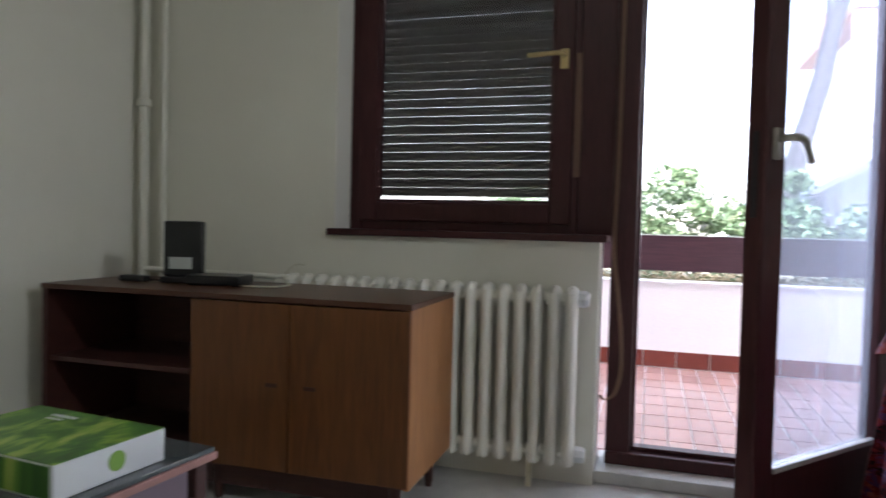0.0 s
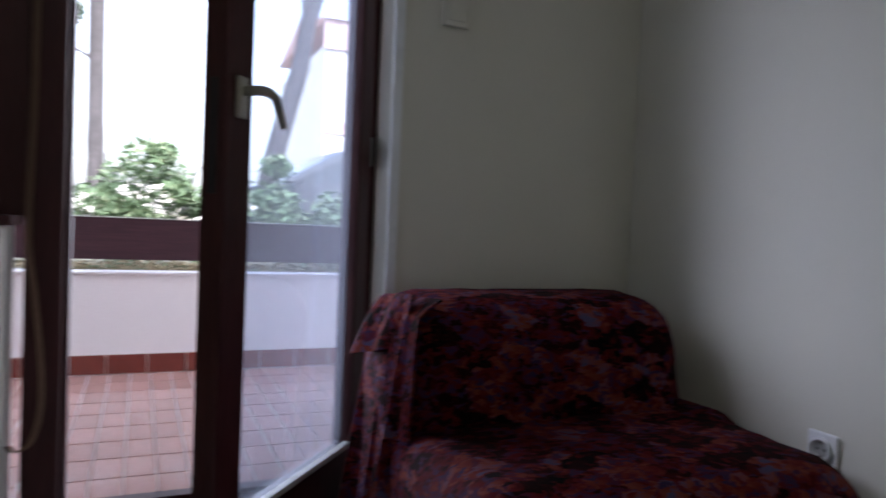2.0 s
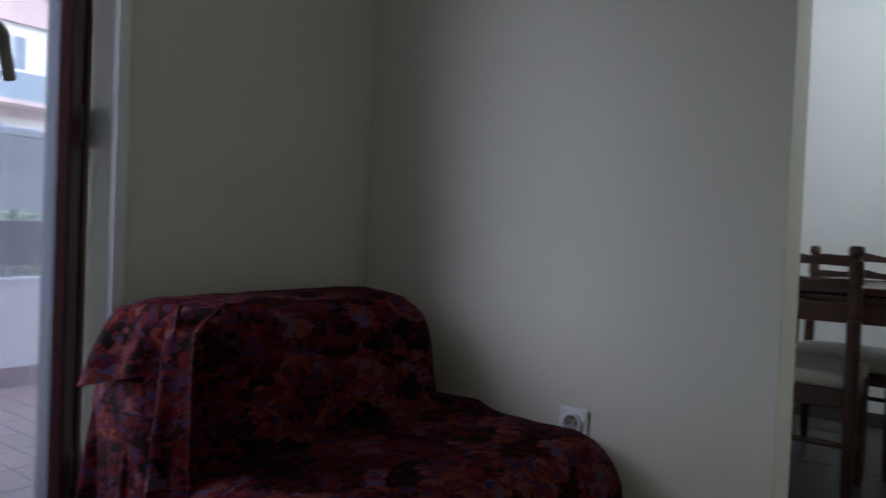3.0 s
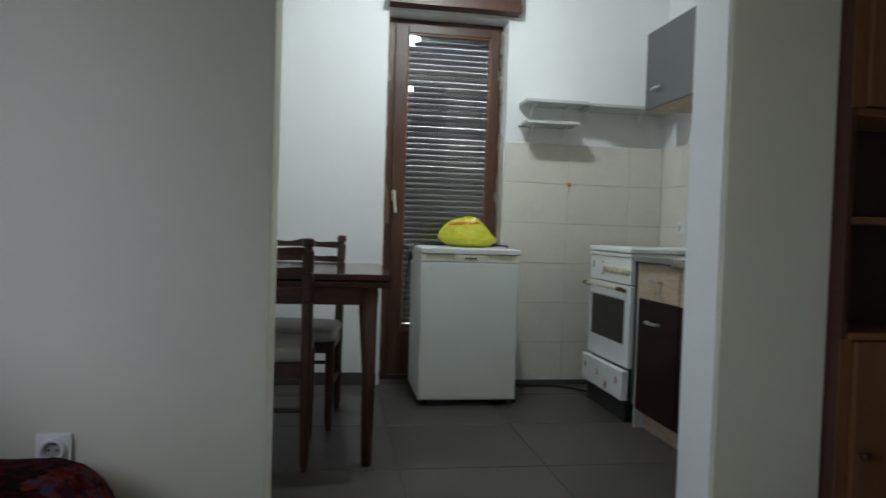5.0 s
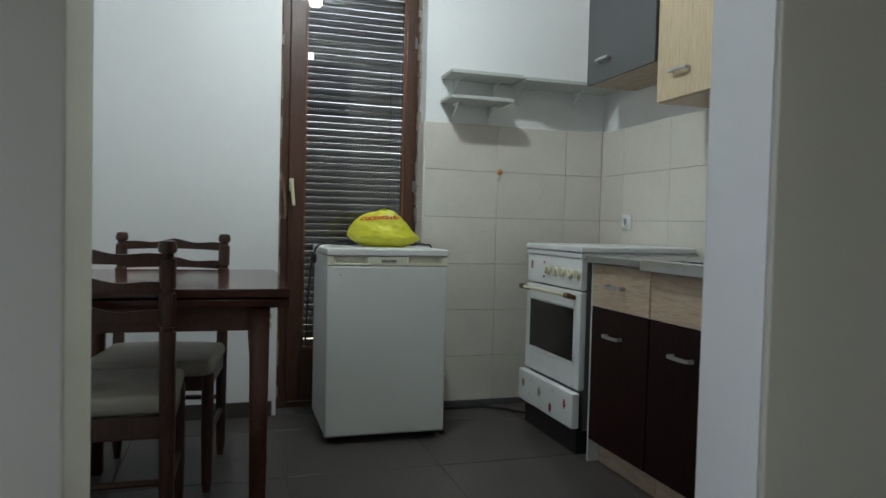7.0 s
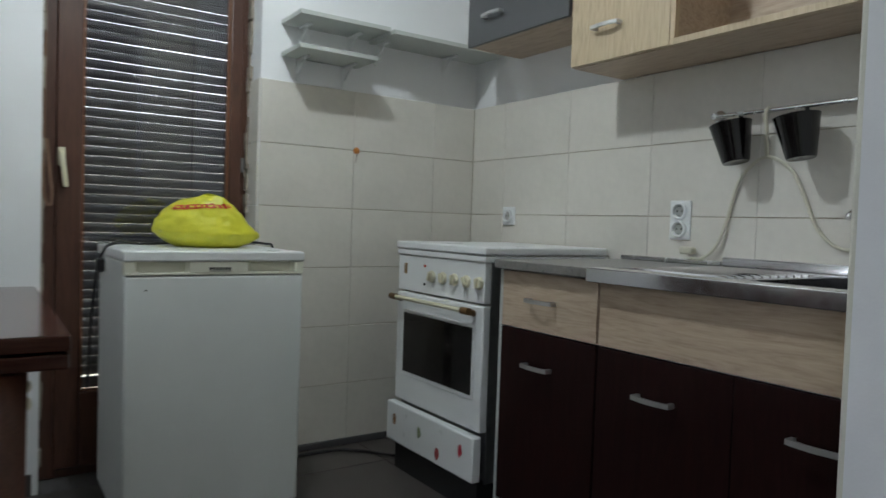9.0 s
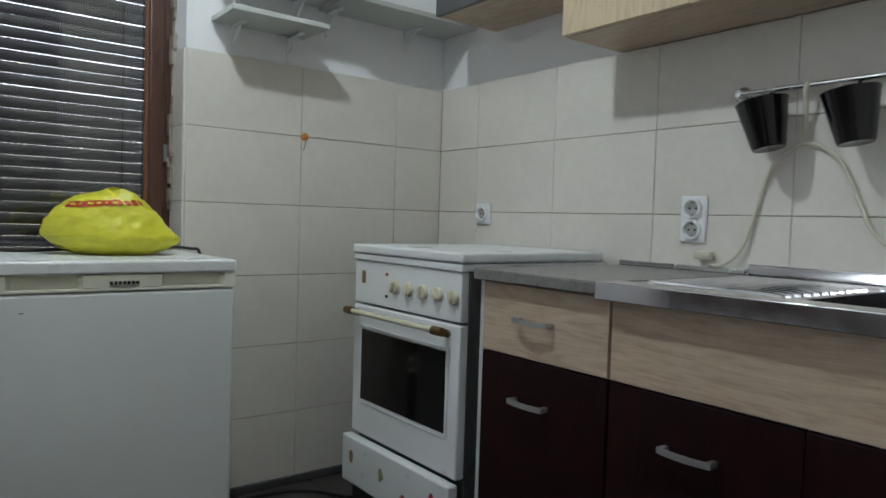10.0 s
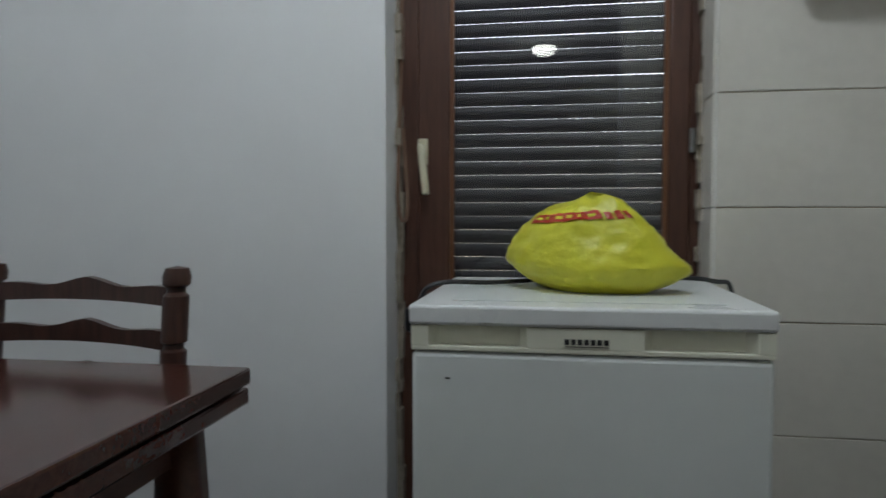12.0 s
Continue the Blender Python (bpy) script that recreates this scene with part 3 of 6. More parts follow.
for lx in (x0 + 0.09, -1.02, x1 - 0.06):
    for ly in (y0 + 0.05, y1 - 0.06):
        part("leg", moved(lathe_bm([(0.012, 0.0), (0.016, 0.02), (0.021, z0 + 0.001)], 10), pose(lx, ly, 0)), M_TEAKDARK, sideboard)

router = thing("router", "upright black router in a stand on the sideboard", "router", pose(-1.328, 2.10, z1, 0, 0, 14))
part("body", boxes((-0.072, 0.072, -0.018, 0.018, 0.022, 0.225), bev=0.006), M_BLACK, router)
part("label", boxes((-0.05, 0.035, -0.0195, -0.018, 0.05, 0.093)), M_SHELF, router, "pale paper label")
part("foot", boxes((-0.075, 0.068, -0.045, 0.045, 0.0, 0.022), bev=0.006), M_BLACK, router)
box2 = thing("media_box", "flat black set-top box on the sideboard", "media box", pose(-1.17, 2.09, z1, 0, 0, 10))
part("body", boxes((-0.10, 0.10, -0.07, 0.07, 0.004, 0.036), bev=0.005), M_BLACK, box2)
for dx in (-0.08, 0.08):
    part("foot", boxes((dx - 0.012, dx + 0.012, -0.06, 0.06, 0.0, 0.004)), M_BLACK, box2)
adap = thing("power_adapter", "black power adapter with its lead on the sideboard", "adapter", pose(-1.50, 2.05, z1))
part("body", boxes((-0.06, 0.05, -0.022, 0.022, 0.0, 0.022), bev=0.006), M_BLACK, adap)
part("lead", tube_bm(smooth_line([(0.05, 0.0, 0.010), (0.09, 0.03, 0.005), (0.10, 0.09, 0.005), (0.06, 0.14, 0.005)], 5), 0.0035, 6), M_BLACK, adap)
cab = thing("cable", "cream cable looped on the sideboard", "cable")
part("cord", tube_bm(smooth_line([(-1.13, 2.14, z1 + 0.004), (-1.05, 2.05, z1 + 0.004), (-0.94, 2.08, z1 + 0.004), (-0.93, 2.17, z1 + 0.004), (-0.98, 2.23, z1 + 0.004), (-1.01, 2.268, z1 + 0.03), (-0.97, 2.27, z1 + 0.07), (-0.93, 2.275, z1 + 0.072)], 7), 0.0032, 6), M_CORDW, cab)

# ---- small table with a glass top, books below, a green box on it ----


def green_print(nt, tc):
    mp = nt.nodes.new("ShaderNodeMapping")
    mp.inputs["Scale"].default_value = (5.0, 9.0, 1.0)
    n = nt.nodes.new("ShaderNodeTexNoise")
    n.inputs["Scale"].default_value, n.inputs["Detail"].default_value, n.inputs["Distortion"].default_value = 1.3, 3.0, 1.2
    nt.links.new(tc.outputs["Object"], mp.inputs["Vector"])
    nt.links.new(mp.outputs["Vector"], n.inputs["Vector"])
    return n.outputs["Fac"]


M_BOXGREEN = ramp_mat("green_printed_card", green_print, [(0.30, (0.024, 0.095, 0.012)), (0.46, (0.060, 0.20, 0.018)), (0.56, (0.26, 0.42, 0.05)), (0.68, (0.50, 0.56, 0.13))], 0.3)

M_GLASSTOP = mat("smoked_table_top", (0.075, 0.085, 0.09), 0.12, 0.1, 6)
M_MAUVE = mat("faded_mauve_cover", (0.19, 0.145, 0.18), 0.5, 0.1, 10)
M_PINKCARD = mat("pink_card", (0.36, 0.19, 0.17), 0.6, 0.1, 10)
M_BOXWHITE = mat("white_printed_card", (0.66, 0.68, 0.70), 0.35, 0.03, 10)
M_LIME = mat("lime_ink", (0.20, 0.36, 0.06), 0.4, 0.05)
TT = 0.372
side_table = thing("coffee_table", "low wooden coffee table with a smoked glass top", "coffee table", pose(-0.914, 1.048, 0, 0, 0, 83.7))
part("tabletop", boxes((-0.32, 0.32, -0.22, 0.22, TT - 0.012, TT), bev=0.003), M_GLASSTOP, side_table)
part("rim", boxes((-0.325, 0.325, -0.225, 0.225, TT - 0.030, TT - 0.012), bev=0.003), M_PINKCARD, side_table, "pinkish wooden rim")
part("lower_shelf", boxes((-0.30, 0.30, -0.20, 0.20, 0.10, 0.118), bev=0.003), M_TEAKDARK, side_table)
for sx in (-1, 1):
    for sy in (-1, 1):
        part("leg", boxes((sx * 0.29 - 0.018, sx * 0.29 + 0.018, sy * 0.19 - 0.018, sy * 0.19 + 0.018, 0.0, TT - 0.03), bev=0.003), M_TEAKDARK, side_table)
    part("side_panel", boxes((sx * 0.293 - 0.006, sx * 0.293 + 0.006, -0.172, 0.172, 0.118, TT - 0.03)), M_MAUVE, side_table)
book = thing("binder", "mauve binder standing under the coffee table top", "binder", pose(-0.914, 1.048, 0.118, 0, 0, 83.7))
part("spine", boxes((0.05, 0.25, -0.205, -0.17, 0.0, 0.215), bev=0.003), M_MAUVE, book)
part("tab", boxes((0.215, 0.262, -0.216, -0.205, 0.02, 0.15), bev=0.002), M_PINKCARD, book)
gbox = thing("cardboard_box", "flat white and green printed cardboard box on the coffee table", "box", pose(-0.92, 1.108, TT + 0.001, 0, 0, 83.7))
part("carton", boxes((-0.136, 0.136, -0.20, 0.20, 0.0, 0.071), bev=0.002), M_BOXWHITE, gbox)
part("lid", boxes((-0.136, 0.136, -0.20, 0.20, 0.0712, 0.0728), bev=0.0005), M_BOXGREEN, gbox, "green printed lid with yellow leaf shapes")
part("badge", moved(lathe_bm([(0.0, 0.0), (0.021, 0.0), (0.021, 0.0012), (0.0, 0.0012)], 20), pose(0.008, -0.2002, 0.037, 90, 0, 0)), M_LIME, gbox, "lime green round mark")
part("print", boxes((0.085, 0.10, 0.02, 0.10, 0.0729, 0.0733), (0.065, 0.075, 0.04, 0.09, 0.0729, 0.0733)), M_BOXWHITE, gbox, "pale unreadable print")
part("side_print", boxes((-0.1364, -0.1361, -0.19, 0.19, 0.004, 0.067)), M_BOXGREEN, gbox)

# ---- sofa bed with a woven throw ----
def floral(nt, tc):
    """Woven floral: motifs, small petals inside them and the weave."""
    mp = nt.nodes.new("ShaderNodeMapping")
    mp.inputs["Scale"].default_value = (0.75, 1.0, 1.25)
    nt.links.new(tc.outputs["Object"], mp.inputs["Vector"])
    n = nt.nodes.new("ShaderNodeTexNoise")
    n.inputs["Scale"].default_value, n.inputs["Detail"].default_value = 34.0, 8.0
    nt.links.new(mp.outputs["Vector"], n.inputs["Vector"])
    bend = nt.nodes.new("ShaderNodeVectorMath")
    bend.operation = "MULTIPLY_ADD"
    bend.inputs[1].default_value = (0.07, 0.07, 0.07)
    nt.links.new(n.outputs["Color"], bend.inputs[0])
    nt.links.new(mp.outputs["Vector"], bend.inputs[2])
    total = None
    for size, share in ((13.0, 0.42), (55.0, 0.28)):
        v = nt.nodes.new("ShaderNodeTexVoronoi")
        v.inputs["Scale"].default_value = size
        nt.links.new(bend.outputs["Vector"], v.inputs["Vector"])
        sep = nt.nodes.new("ShaderNodeSeparateColor")
        nt.links.new(v.outputs["Color"], sep.inputs["Color"])
        m = nt.nodes.new("ShaderNodeMath")
        m.operation = "MULTIPLY_ADD"
        m.inputs[1].default_value = share
        nt.links.new(sep.outputs["Red"], m.inputs[0])
        if total is None:
            k = nt.nodes.new("ShaderNodeMath")
            k.operation = "MULTIPLY"
            k.inputs[1].default_value = 0.30
            nt.links.new(n.outputs["Fac"], k.inputs[0])
            total = k.outputs[0]
        nt.links.new(total, m.inputs[2])
        total = m.outputs[0]
    return total


M_THROW = ramp_mat("woven_floral_throw", floral, [(0.22, (0.002, 0.001, 0.001)), (0.38, (0.016, 0.001, 0.001)), (0.47, (0.085, 0.003, 0.003)), (0.54, (0.022, 0.017, 0.050)), (0.59, (0.090, 0.005, 0.005)), (0.69, (0.150, 0.034, 0.020)), (0.79, (0.055, 0.050, 0.100))], 0.95, 0.5, 0.1)


def cushion_bm(x0, x1, y0, y1, z0, z1, r, cuts=10, lump=0.012, seed=1.0):
    """A soft block: rounded edges and a lumpy, sagging skin."""
    bm = bmesh.new()
    box_bm(bm, x0, x1, y0, y1, z0, z1, bev=r, seg=5)
    bmesh.ops.subdivide_edges(bm, edges=[e for e in bm.edges if e.calc_length() > 0.09], cuts=cuts, use_grid_fill=True)
    bm.normal_update()
    for v in bm.verts:
        n = noise.noise(Vector((v.co.x * 5 + seed, v.co.y * 5, v.co.z * 5))) + 0.5 * noise.noise(Vector((v.co.x * 14, v.co.y * 14 + seed, v.co.z * 14)))
        v.co += v.normal * n * lump
    return bm


sofa = thing("sofa_bed", "sofa bed covered with a dark red and blue woven throw", "sofa")
back = cushion_bm(1.015, 1.905, 1.98, 2.36, 0.10, 0.728, 0.13, 8, 0.010, 2.0)
for v in back.verts:
    h = max(0.0, (v.co.z - 0.35) / 0.4)
    v.co.y += 0.06 * h
    # the back widens towards the seat
    k = max(0.0, min(1.0, (0.62 - v.co.z) / 0.4))
    v.co.x += (v.co.x - 1.475) * 0.06 * k
part("backrest", back, M_THROW, sofa)
seat = cushion_bm(1.00, 1.965, 1.47, 2.15, 0.06, 0.425, 0.085, 9, 0.012, 5.0)
for v in seat.verts:
    v.co.z -= 0.10 * max(0.0, (1.62 - v.co.y) / 0.2) ** 2 * (1 if v.co.z > 0.3 else 0.3)
    if v.co.z > 0.2 and v.co.x > 1.78:
        v.co.z += (v.co.x - 1.78) / 0.185 * (0.022 if v.co.y > 1.88 else -0.03 * min(1.0, (1.88 - v.co.y) / 0.2))
part("seat", seat, M_THROW, sofa)
def cloth_bm(place, nu, nv, thick=0.006):
    """A hanging cloth: place(u, v) for u, v in 0..1, given a thickness."""
    bm = bmesh.new()
    g = [[bm.verts.new(place(i / nu, j / nv)) for i in range(nu + 1)] for j in range(nv + 1)]
    for j in range(nv):
        for i in range(nu):
            bm.faces.new((g[j][i], g[j][i + 1], g[j + 1][i + 1], g[j + 1][i]))
    bm.normal_update()
    bmesh.ops.solidify(bm, geom=bm.faces[:], thickness=thick)
    return bm


def end_drape(u, v):
    """The throw falling over the end of the back, from front edge to wall."""
    y = 2.005 + 0.28 * u - 0.07 * v * (1 - u)
    fold = 0.026 * math.sin(u * 17 + 1.2 * v) * (0.15 + v) + 0.012 * math.sin(u * 41 + 3 * v) * v
    x = 1.06 - 0.062 * v ** 0.6 - 0.03 * v + fold
    z = 0.735 - 0.02 * u - 0.68 * v
    if v < 0.06:
        x += 0.045 * (1 - v / 0.06)
        z -= 0.004 * (1 - v / 0.06)
    return (x, y, z)


def flap_drape(u, v):
    """A turned-over corner of the throw on top of the drape."""
    y = 2.06 + 0.21 * u
    x = 1.055 - 0.085 * v ** 0.8 * (0.3 + 0.7 * u) + 0.014 * math.sin(u * 12) * v
    z = 0.738 - 0.02 * u - (0.13 + 0.03 * u) * v ** 1.3
    return (x, y, z)


part("throw_drape", cloth_bm(end_drape, 44, 30), M_THROW, sofa, "throw hanging in folds over the end of the back")
part("throw_flap", cloth_bm(flap_drape, 18, 10), M_THROW, sofa, "turned-over corner of the throw")
for fx in (1.08, 1.88):
    for fy in (1.56, 2.22):
        part("foot", lathe_bm([(0.02, 0.0), (0.025, 0.12)], 10, fx, fy), M_BLACK, sofa)


# ---- wall fittings ----
def schuko(parent_name, label, m, double=False):
    """Round recessed earthed socket, single or one above the other."""
    ob = thing(parent_name, label, "socket", m)
    h = 0.066 if double else 0.041
    part("plate", boxes((-0.041, 0.041, -0.009, 0.0, -h, h), bev=0.005, seg=3), M_WHITE, ob)
    for dz in ((0.030, -0.030) if double else (0.0,)):
        well = part("well", moved(lathe_bm([(0.0, 0.0006), (0.0195, 0.0006), (0.0215, 0.010), (0.0245, 0.012), (0.028, 0.010), (0.0295, 0.0)], 28), pose(0, -0.0088, dz, 90, 0, 0)), M_WHITE, ob)
        # grey disc paints the shade of the recess into a white socket
        part("insert", moved(lathe_bm([(0.0, 0.0), (0.0192, 0.0), (0.0192, 0.0008), (0.0, 0.0008)], 24), pose(0, -0.0096, dz, 90, 0, 0)), M_INSERT, well, "insert coloured grey for the shade in the recess")
        for dx in (-0.0095, 0.0095):
            part("hole", moved(lathe_bm([(0.0, 0.0), (0.0034, 0.0), (0.0034, 0.001), (0.0, 0.001)], 10), pose(dx, -0.0103, dz, 90, 0, 0)), M_BLACK, well)
        for sz in (-1, 1):
            part("earth_clip", boxes((-0.003, 0.003, -0.017, -0.010, dz + sz * 0.0165 - 0.0022, dz + sz * 0.0165 + 0.0022)), M_GREYMETAL, well)
    return ob


schuko("socket", "white wall socket above the sofa seat", pose(LX1 - 0.002, 1.645, 0.404, 0, 0, -90))
sw = thing("switch_box", "cream painted switch box on the living room wall", "switch", pose(1.29, LY1 - 0.001, 1.545))
part("plate", boxes((-0.042, 0.042, -0.018, 0.0, -0.045, 0.045), bev=0.006), M_LIVWALL, sw)
part("rocker", boxes((-0.028, 0.028, -0.023, -0.018, -0.03, 0.03), bev=0.003), M_LIVWALL, sw)

# ---- open room door, bookcase in the hall ----
door_2 = tagged(new("door_2"), "cream painted room door standing open, with a worn lock", "door", kind="structure")
DXA, DXB, DYE = 1.085, 1.127, 0.085
part("leaf", boxes((DXA, DXB, -0.715, DYE, 0.01, 2.03), bev=0.003), M_DOORPAINT, door_2)
part("lock_plate", boxes((DXA + 0.010, DXA + 0.027, DYE, DYE + 0.003, 0.875, 1.115), bev=0.0014), M_OLDSTEEL, door_2, "tarnished steel lock plate")
part("latch", boxes((DXA + 0.009, DXA + 0.026, DYE + 0.003, DYE + 0.014, 1.035, 1.065), bev=0.003), M_OLDSTEEL, door_2)
esc = part("escutcheon", boxes((DXA - 0.006, DXA, DYE - 0.075, DYE - 0.035, 0.875, 1.115), bev=0.003), M_NICKEL, door_2, "tarnished nickel backplate")
part("handle", tube_bm(smooth_line([(DXA - 0.004, DYE - 0.055, 1.03), (DXA - 0.045, DYE - 0.055, 1.03), (DXA - 0.055, DYE - 0.075, 1.03), (DXA - 0.055, DYE - 0.16, 1.026)], 5), 0.009, 10), M_GREYMETAL, esc)
part("keyhole", boxes((DXA - 0.0072, DXA - 0.006, DYE - 0.060, DYE - 0.050, 0.925, 0.955), bev=0.0004), M_BLACK, esc)
for z in (0.89, 1.10):
    part("screw", moved(lathe_bm([(0.0, 0.0), (0.004, 0.0), (0.004, 0.0015), (0.0, 0.0015)], 8), pose(DXA - 0.006, DYE - 0.055, z, 0, -90, 0)), M_BLACK, esc)
part("handle", tube_bm(smooth_line([(DXB, DYE - 0.055, 1.02), (DXB + 0.036, DYE - 0.055, 1.02), (DXB + 0.044, DYE - 0.075, 1.02), (DXB + 0.044, DYE - 0.16, 1.018)], 5), 0.010, 10), M_GREYMETAL, door_2)

bookcase = thing("bookcase", "tall orange-brown veneered cabinet with open shelves between doors", "bookcase")
BX, BY0, BY1 = 1.930, -1.20, -0.412
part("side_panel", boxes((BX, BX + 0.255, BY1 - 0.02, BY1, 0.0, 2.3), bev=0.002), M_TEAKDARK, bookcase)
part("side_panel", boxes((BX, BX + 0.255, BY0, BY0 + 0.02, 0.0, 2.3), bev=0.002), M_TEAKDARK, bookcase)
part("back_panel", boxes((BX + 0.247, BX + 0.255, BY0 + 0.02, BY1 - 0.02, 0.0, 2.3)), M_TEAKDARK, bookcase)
for z in (0.06, 0.69, 1.318, 2.28):
    part("shelf", boxes((BX - (0.012 if z == 0.69 else 0), BX + 0.247, BY0 + 0.02, BY1 - 0.02, z, z + 0.02), bev=0.002), M_BOOKWOOD, bookcase)
part("shelf", boxes((BX + 0.008, BX + 0.247, BY0 + 0.02, BY1 - 0.02, 1.018, 1.036), bev=0.002), M_BOOKWOOD, bookcase)
part("stile", boxes((BX - 0.004, BX, BY1 - 0.040, BY1, 0.0, 0.69), bev=0.001), M_BOOKWOOD, bookcase)
part("stile", boxes((BX - 0.004, BX, BY1 - 0.040, BY1, 1.338, 2.3), bev=0.001), M_BOOKWOOD, bookcase)
for z0_, z1_, kz in ((0.082, 0.686, 0.37), (1.342, 2.278, 1.655)):
    for a, b in ((-0.805, BY1 - 0.043), (BY0 + 0.02, -0.809)):
        d = part("door", boxes((BX - 0.018, BX, a, b, z0_, z1_), bev=0.002), M_BOOKWOOD, bookcase)
        part("knob", moved(lathe_bm([(0.006, 0.0), (0.006, 0.012), (0.013, 0.018), (0.014, 0.026), (0.009, 0.031), (0.0, 0.032)], 14), pose(BX - 0.018, b - 0.022, kz, 0, -90, 0)), M_TEAKDARK, d, "dark turned knob")

# ceiling lamp of the living room, seen mirrored in the kitchen glass
lamp_l = thing("ceiling_lamp", "round white opal ceiling lamp in the living room", "lamp", pose(-0.08, 0.41, H))
part("canopy", lathe_bm([(0.0, -0.0005), (0.115, -0.0005), (0.115, -0.022), (0.0, -0.022)], 28), M_WHITE, lamp_l)
part("shade", lathe_bm([(0.0, -0.0225), (0.11, -0.0225), (0.112, -0.045), (0.095, -0.075), (0.055, -0.095), (0.0, -0.102)], 28), glow_mat("lit_opal_glass", (0.97, 1.0, 0.90), 2.3), lamp_l, "glowing opal shade")

# ---- kitchen: glazed door and shutter ----
door_3 = tagged(new("door_3"), "brown wooden glazed kitchen door, closed, with peeling edges", "door", kind="structure")


def face_west(x, y, z=0.0):
    """Local x runs south, local y into the wall."""
    return pose(x, y, z, 0, 0, -90)


KF = face_west(4.545, KD1)
W = KD1 - KD0
part("door_frame", frame_bm(0.004, W - 0.004, 0.0, KDH - 0.004, 0.0, 0.075, 0.060, 0.045, 0.03, 0.06, 0.005), M_KFRAME, door_3, at=KF)
sash_k = part("sash", frame_bm(0.052, W - 0.030, 0.035, KDH - 0.030, -0.014, 0.045, 0.083, 0.050, 0.275, 0.060, 0.006), M_KFRAME, door_3, at=KF)
pk = part("pane", boxes((0.13, W - 0.075, 0.012, 0.016, 0.30, KDH - 0.085)), M_GLASS, sash_k)
pk.visible_shadow = False
part("glazing_bead", frame_bm(0.134, W - 0.079, 0.309, KDH - 0.089, -0.006, 0.010, 0.010, 0.012, 0.010, 0.010, 0.002), M_BOOKWOOD, sash_k, "paler glazing bead")
for hz in (0.35, 1.18, 1.95):
    part("hinge", lathe_bm([(0.0, hz - 0.03), (0.008, hz - 0.028), (0.008, hz + 0.028), (0.0, hz + 0.03)], 10, W - 0.026, -0.012), M_GREYMETAL, sash_k)
hk = part("handle", boxes((0.056, 0.080, -0.028, -0.013, 1.13, 1.195), bev=0.004), M_CREAM, sash_k, "cream plastic lever handle")
part("lever", moved(boxes((-0.009, 0.009, -0.02, 0.0, -0.115, 0.012), bev=0.006), pose(0.068, -0.036, 1.168, 0, -6, 0)), M_CREAM, hk)
# broken plaster along the frame
edge = bmesh.new()
for side, s0 in ((0.0, 1), (W, -1)):
    zs = [0.0]
    while zs[-1] < KDH - 0.05:
        zs.append(min(KDH - 0.05, zs[-1] + random.uniform(0.015, 0.07)))
    for a, b in zip(zs, zs[1:]):
        w = random.uniform(0.004, 0.019)
        box_bm(edge, min(side, side + s0 * w), max(side, side + s0 * w), -0.045 + random.uniform(0, 0.03), 0.01, a, b)
part("plaster_edge", edge, mat("crumbled_plaster", (0.30, 0.26, 0.21), 0.95, 0.5, 30, 0.8, 90), door_3, "crumbled plaster edge", at=KF)

kshut = thing("roller_shutter", "dark roller shutter lowered behind the kitchen door glass", "roller shutter", face_west(4.665, KD1))
ktight = mesh_of("slat", strip_light_slat(W + 0.06, 0.0356, 0.0060, 0.0180), M_KSHUTTER)
kslats = [mesh_of("slat", strip_light_slat(W + 0.06, h, 0.0035, 0.0180), M_KSHUTTER) for h in (0.0342, 0.0346, 0.0350, 0.0353)]
kshort = mesh_of("slat", strip_light_slat(W + 0.06 - 0.215, 0.0346, 0.0035, 0.0180), M_KSHUTTER)
rngs = random.Random(8)
for i in range(54):
    broken = i in (41, 49, 50)
    s = new("slat", kshort if broken else rngs.choice(kslats) if i > 26 else ktight)
    s.parent = kshut
    # worn links let the slats hang a little askew
    s.matrix_basis = pose(-0.03 + (0.215 if broken else 0), 0, 0.345 + i * 0.0365, 0, rngs.uniform(-0.09, 0.09) if i > 26 else 0)
part("bottom_bar", boxes((-0.03, W + 0.03, -0.006, 0.006, 0.295, 0.338), bev=0.002), M_KSHUTTER, kshut)
part("guide_rail", boxes((-0.03, 0.05, -0.03, 0.03, 0.0, KDH)), M_KFRAME, kshut)
part("guide_rail", boxes((W - 0.04, W + 0.03, -0.03, 0.03, 0.0, KDH)), M_KFRAME, kshut)
sbox = thing("shutter_box", "brown wooden shutter box above the kitchen door", "shutter box")
part("casing", boxes((4.315, KX1 - 0.001, -0.098, 0.702, 2.288, H - 0.001), bev=0.004), M_KFRAME, sbox)
part("rail", boxes((4.305, 4.316, -0.10, 0.704, 2.288, 2.33), bev=0.003), M_KFRAME, sbox)
part("panel", boxes((4.309, 4.316, -0.05, 0.65, 2.375, H - 0.04), bev=0.003), M_KFRAME, sbox)

strap = thing("shutter_strap", "tan shutter strap hanging in a loop beside the door", "cord")
part("webbing", ribbon_bm(smooth_line([(4.53, 0.688, 2.2), (4.525, 0.686, 1.6), (4.515, 0.688, 1.30), (4.50, 0.690, 1.15), (4.485, 0.688, 1.03), (4.475, 0.672, 0.985), (4.48, 0.662, 1.02), (4.495, 0.668, 1.10), (4.51, 0.680, 1.22)], 7), 0.010, 0.002, (0.35, 1, 0)), M_TAPE, strap)

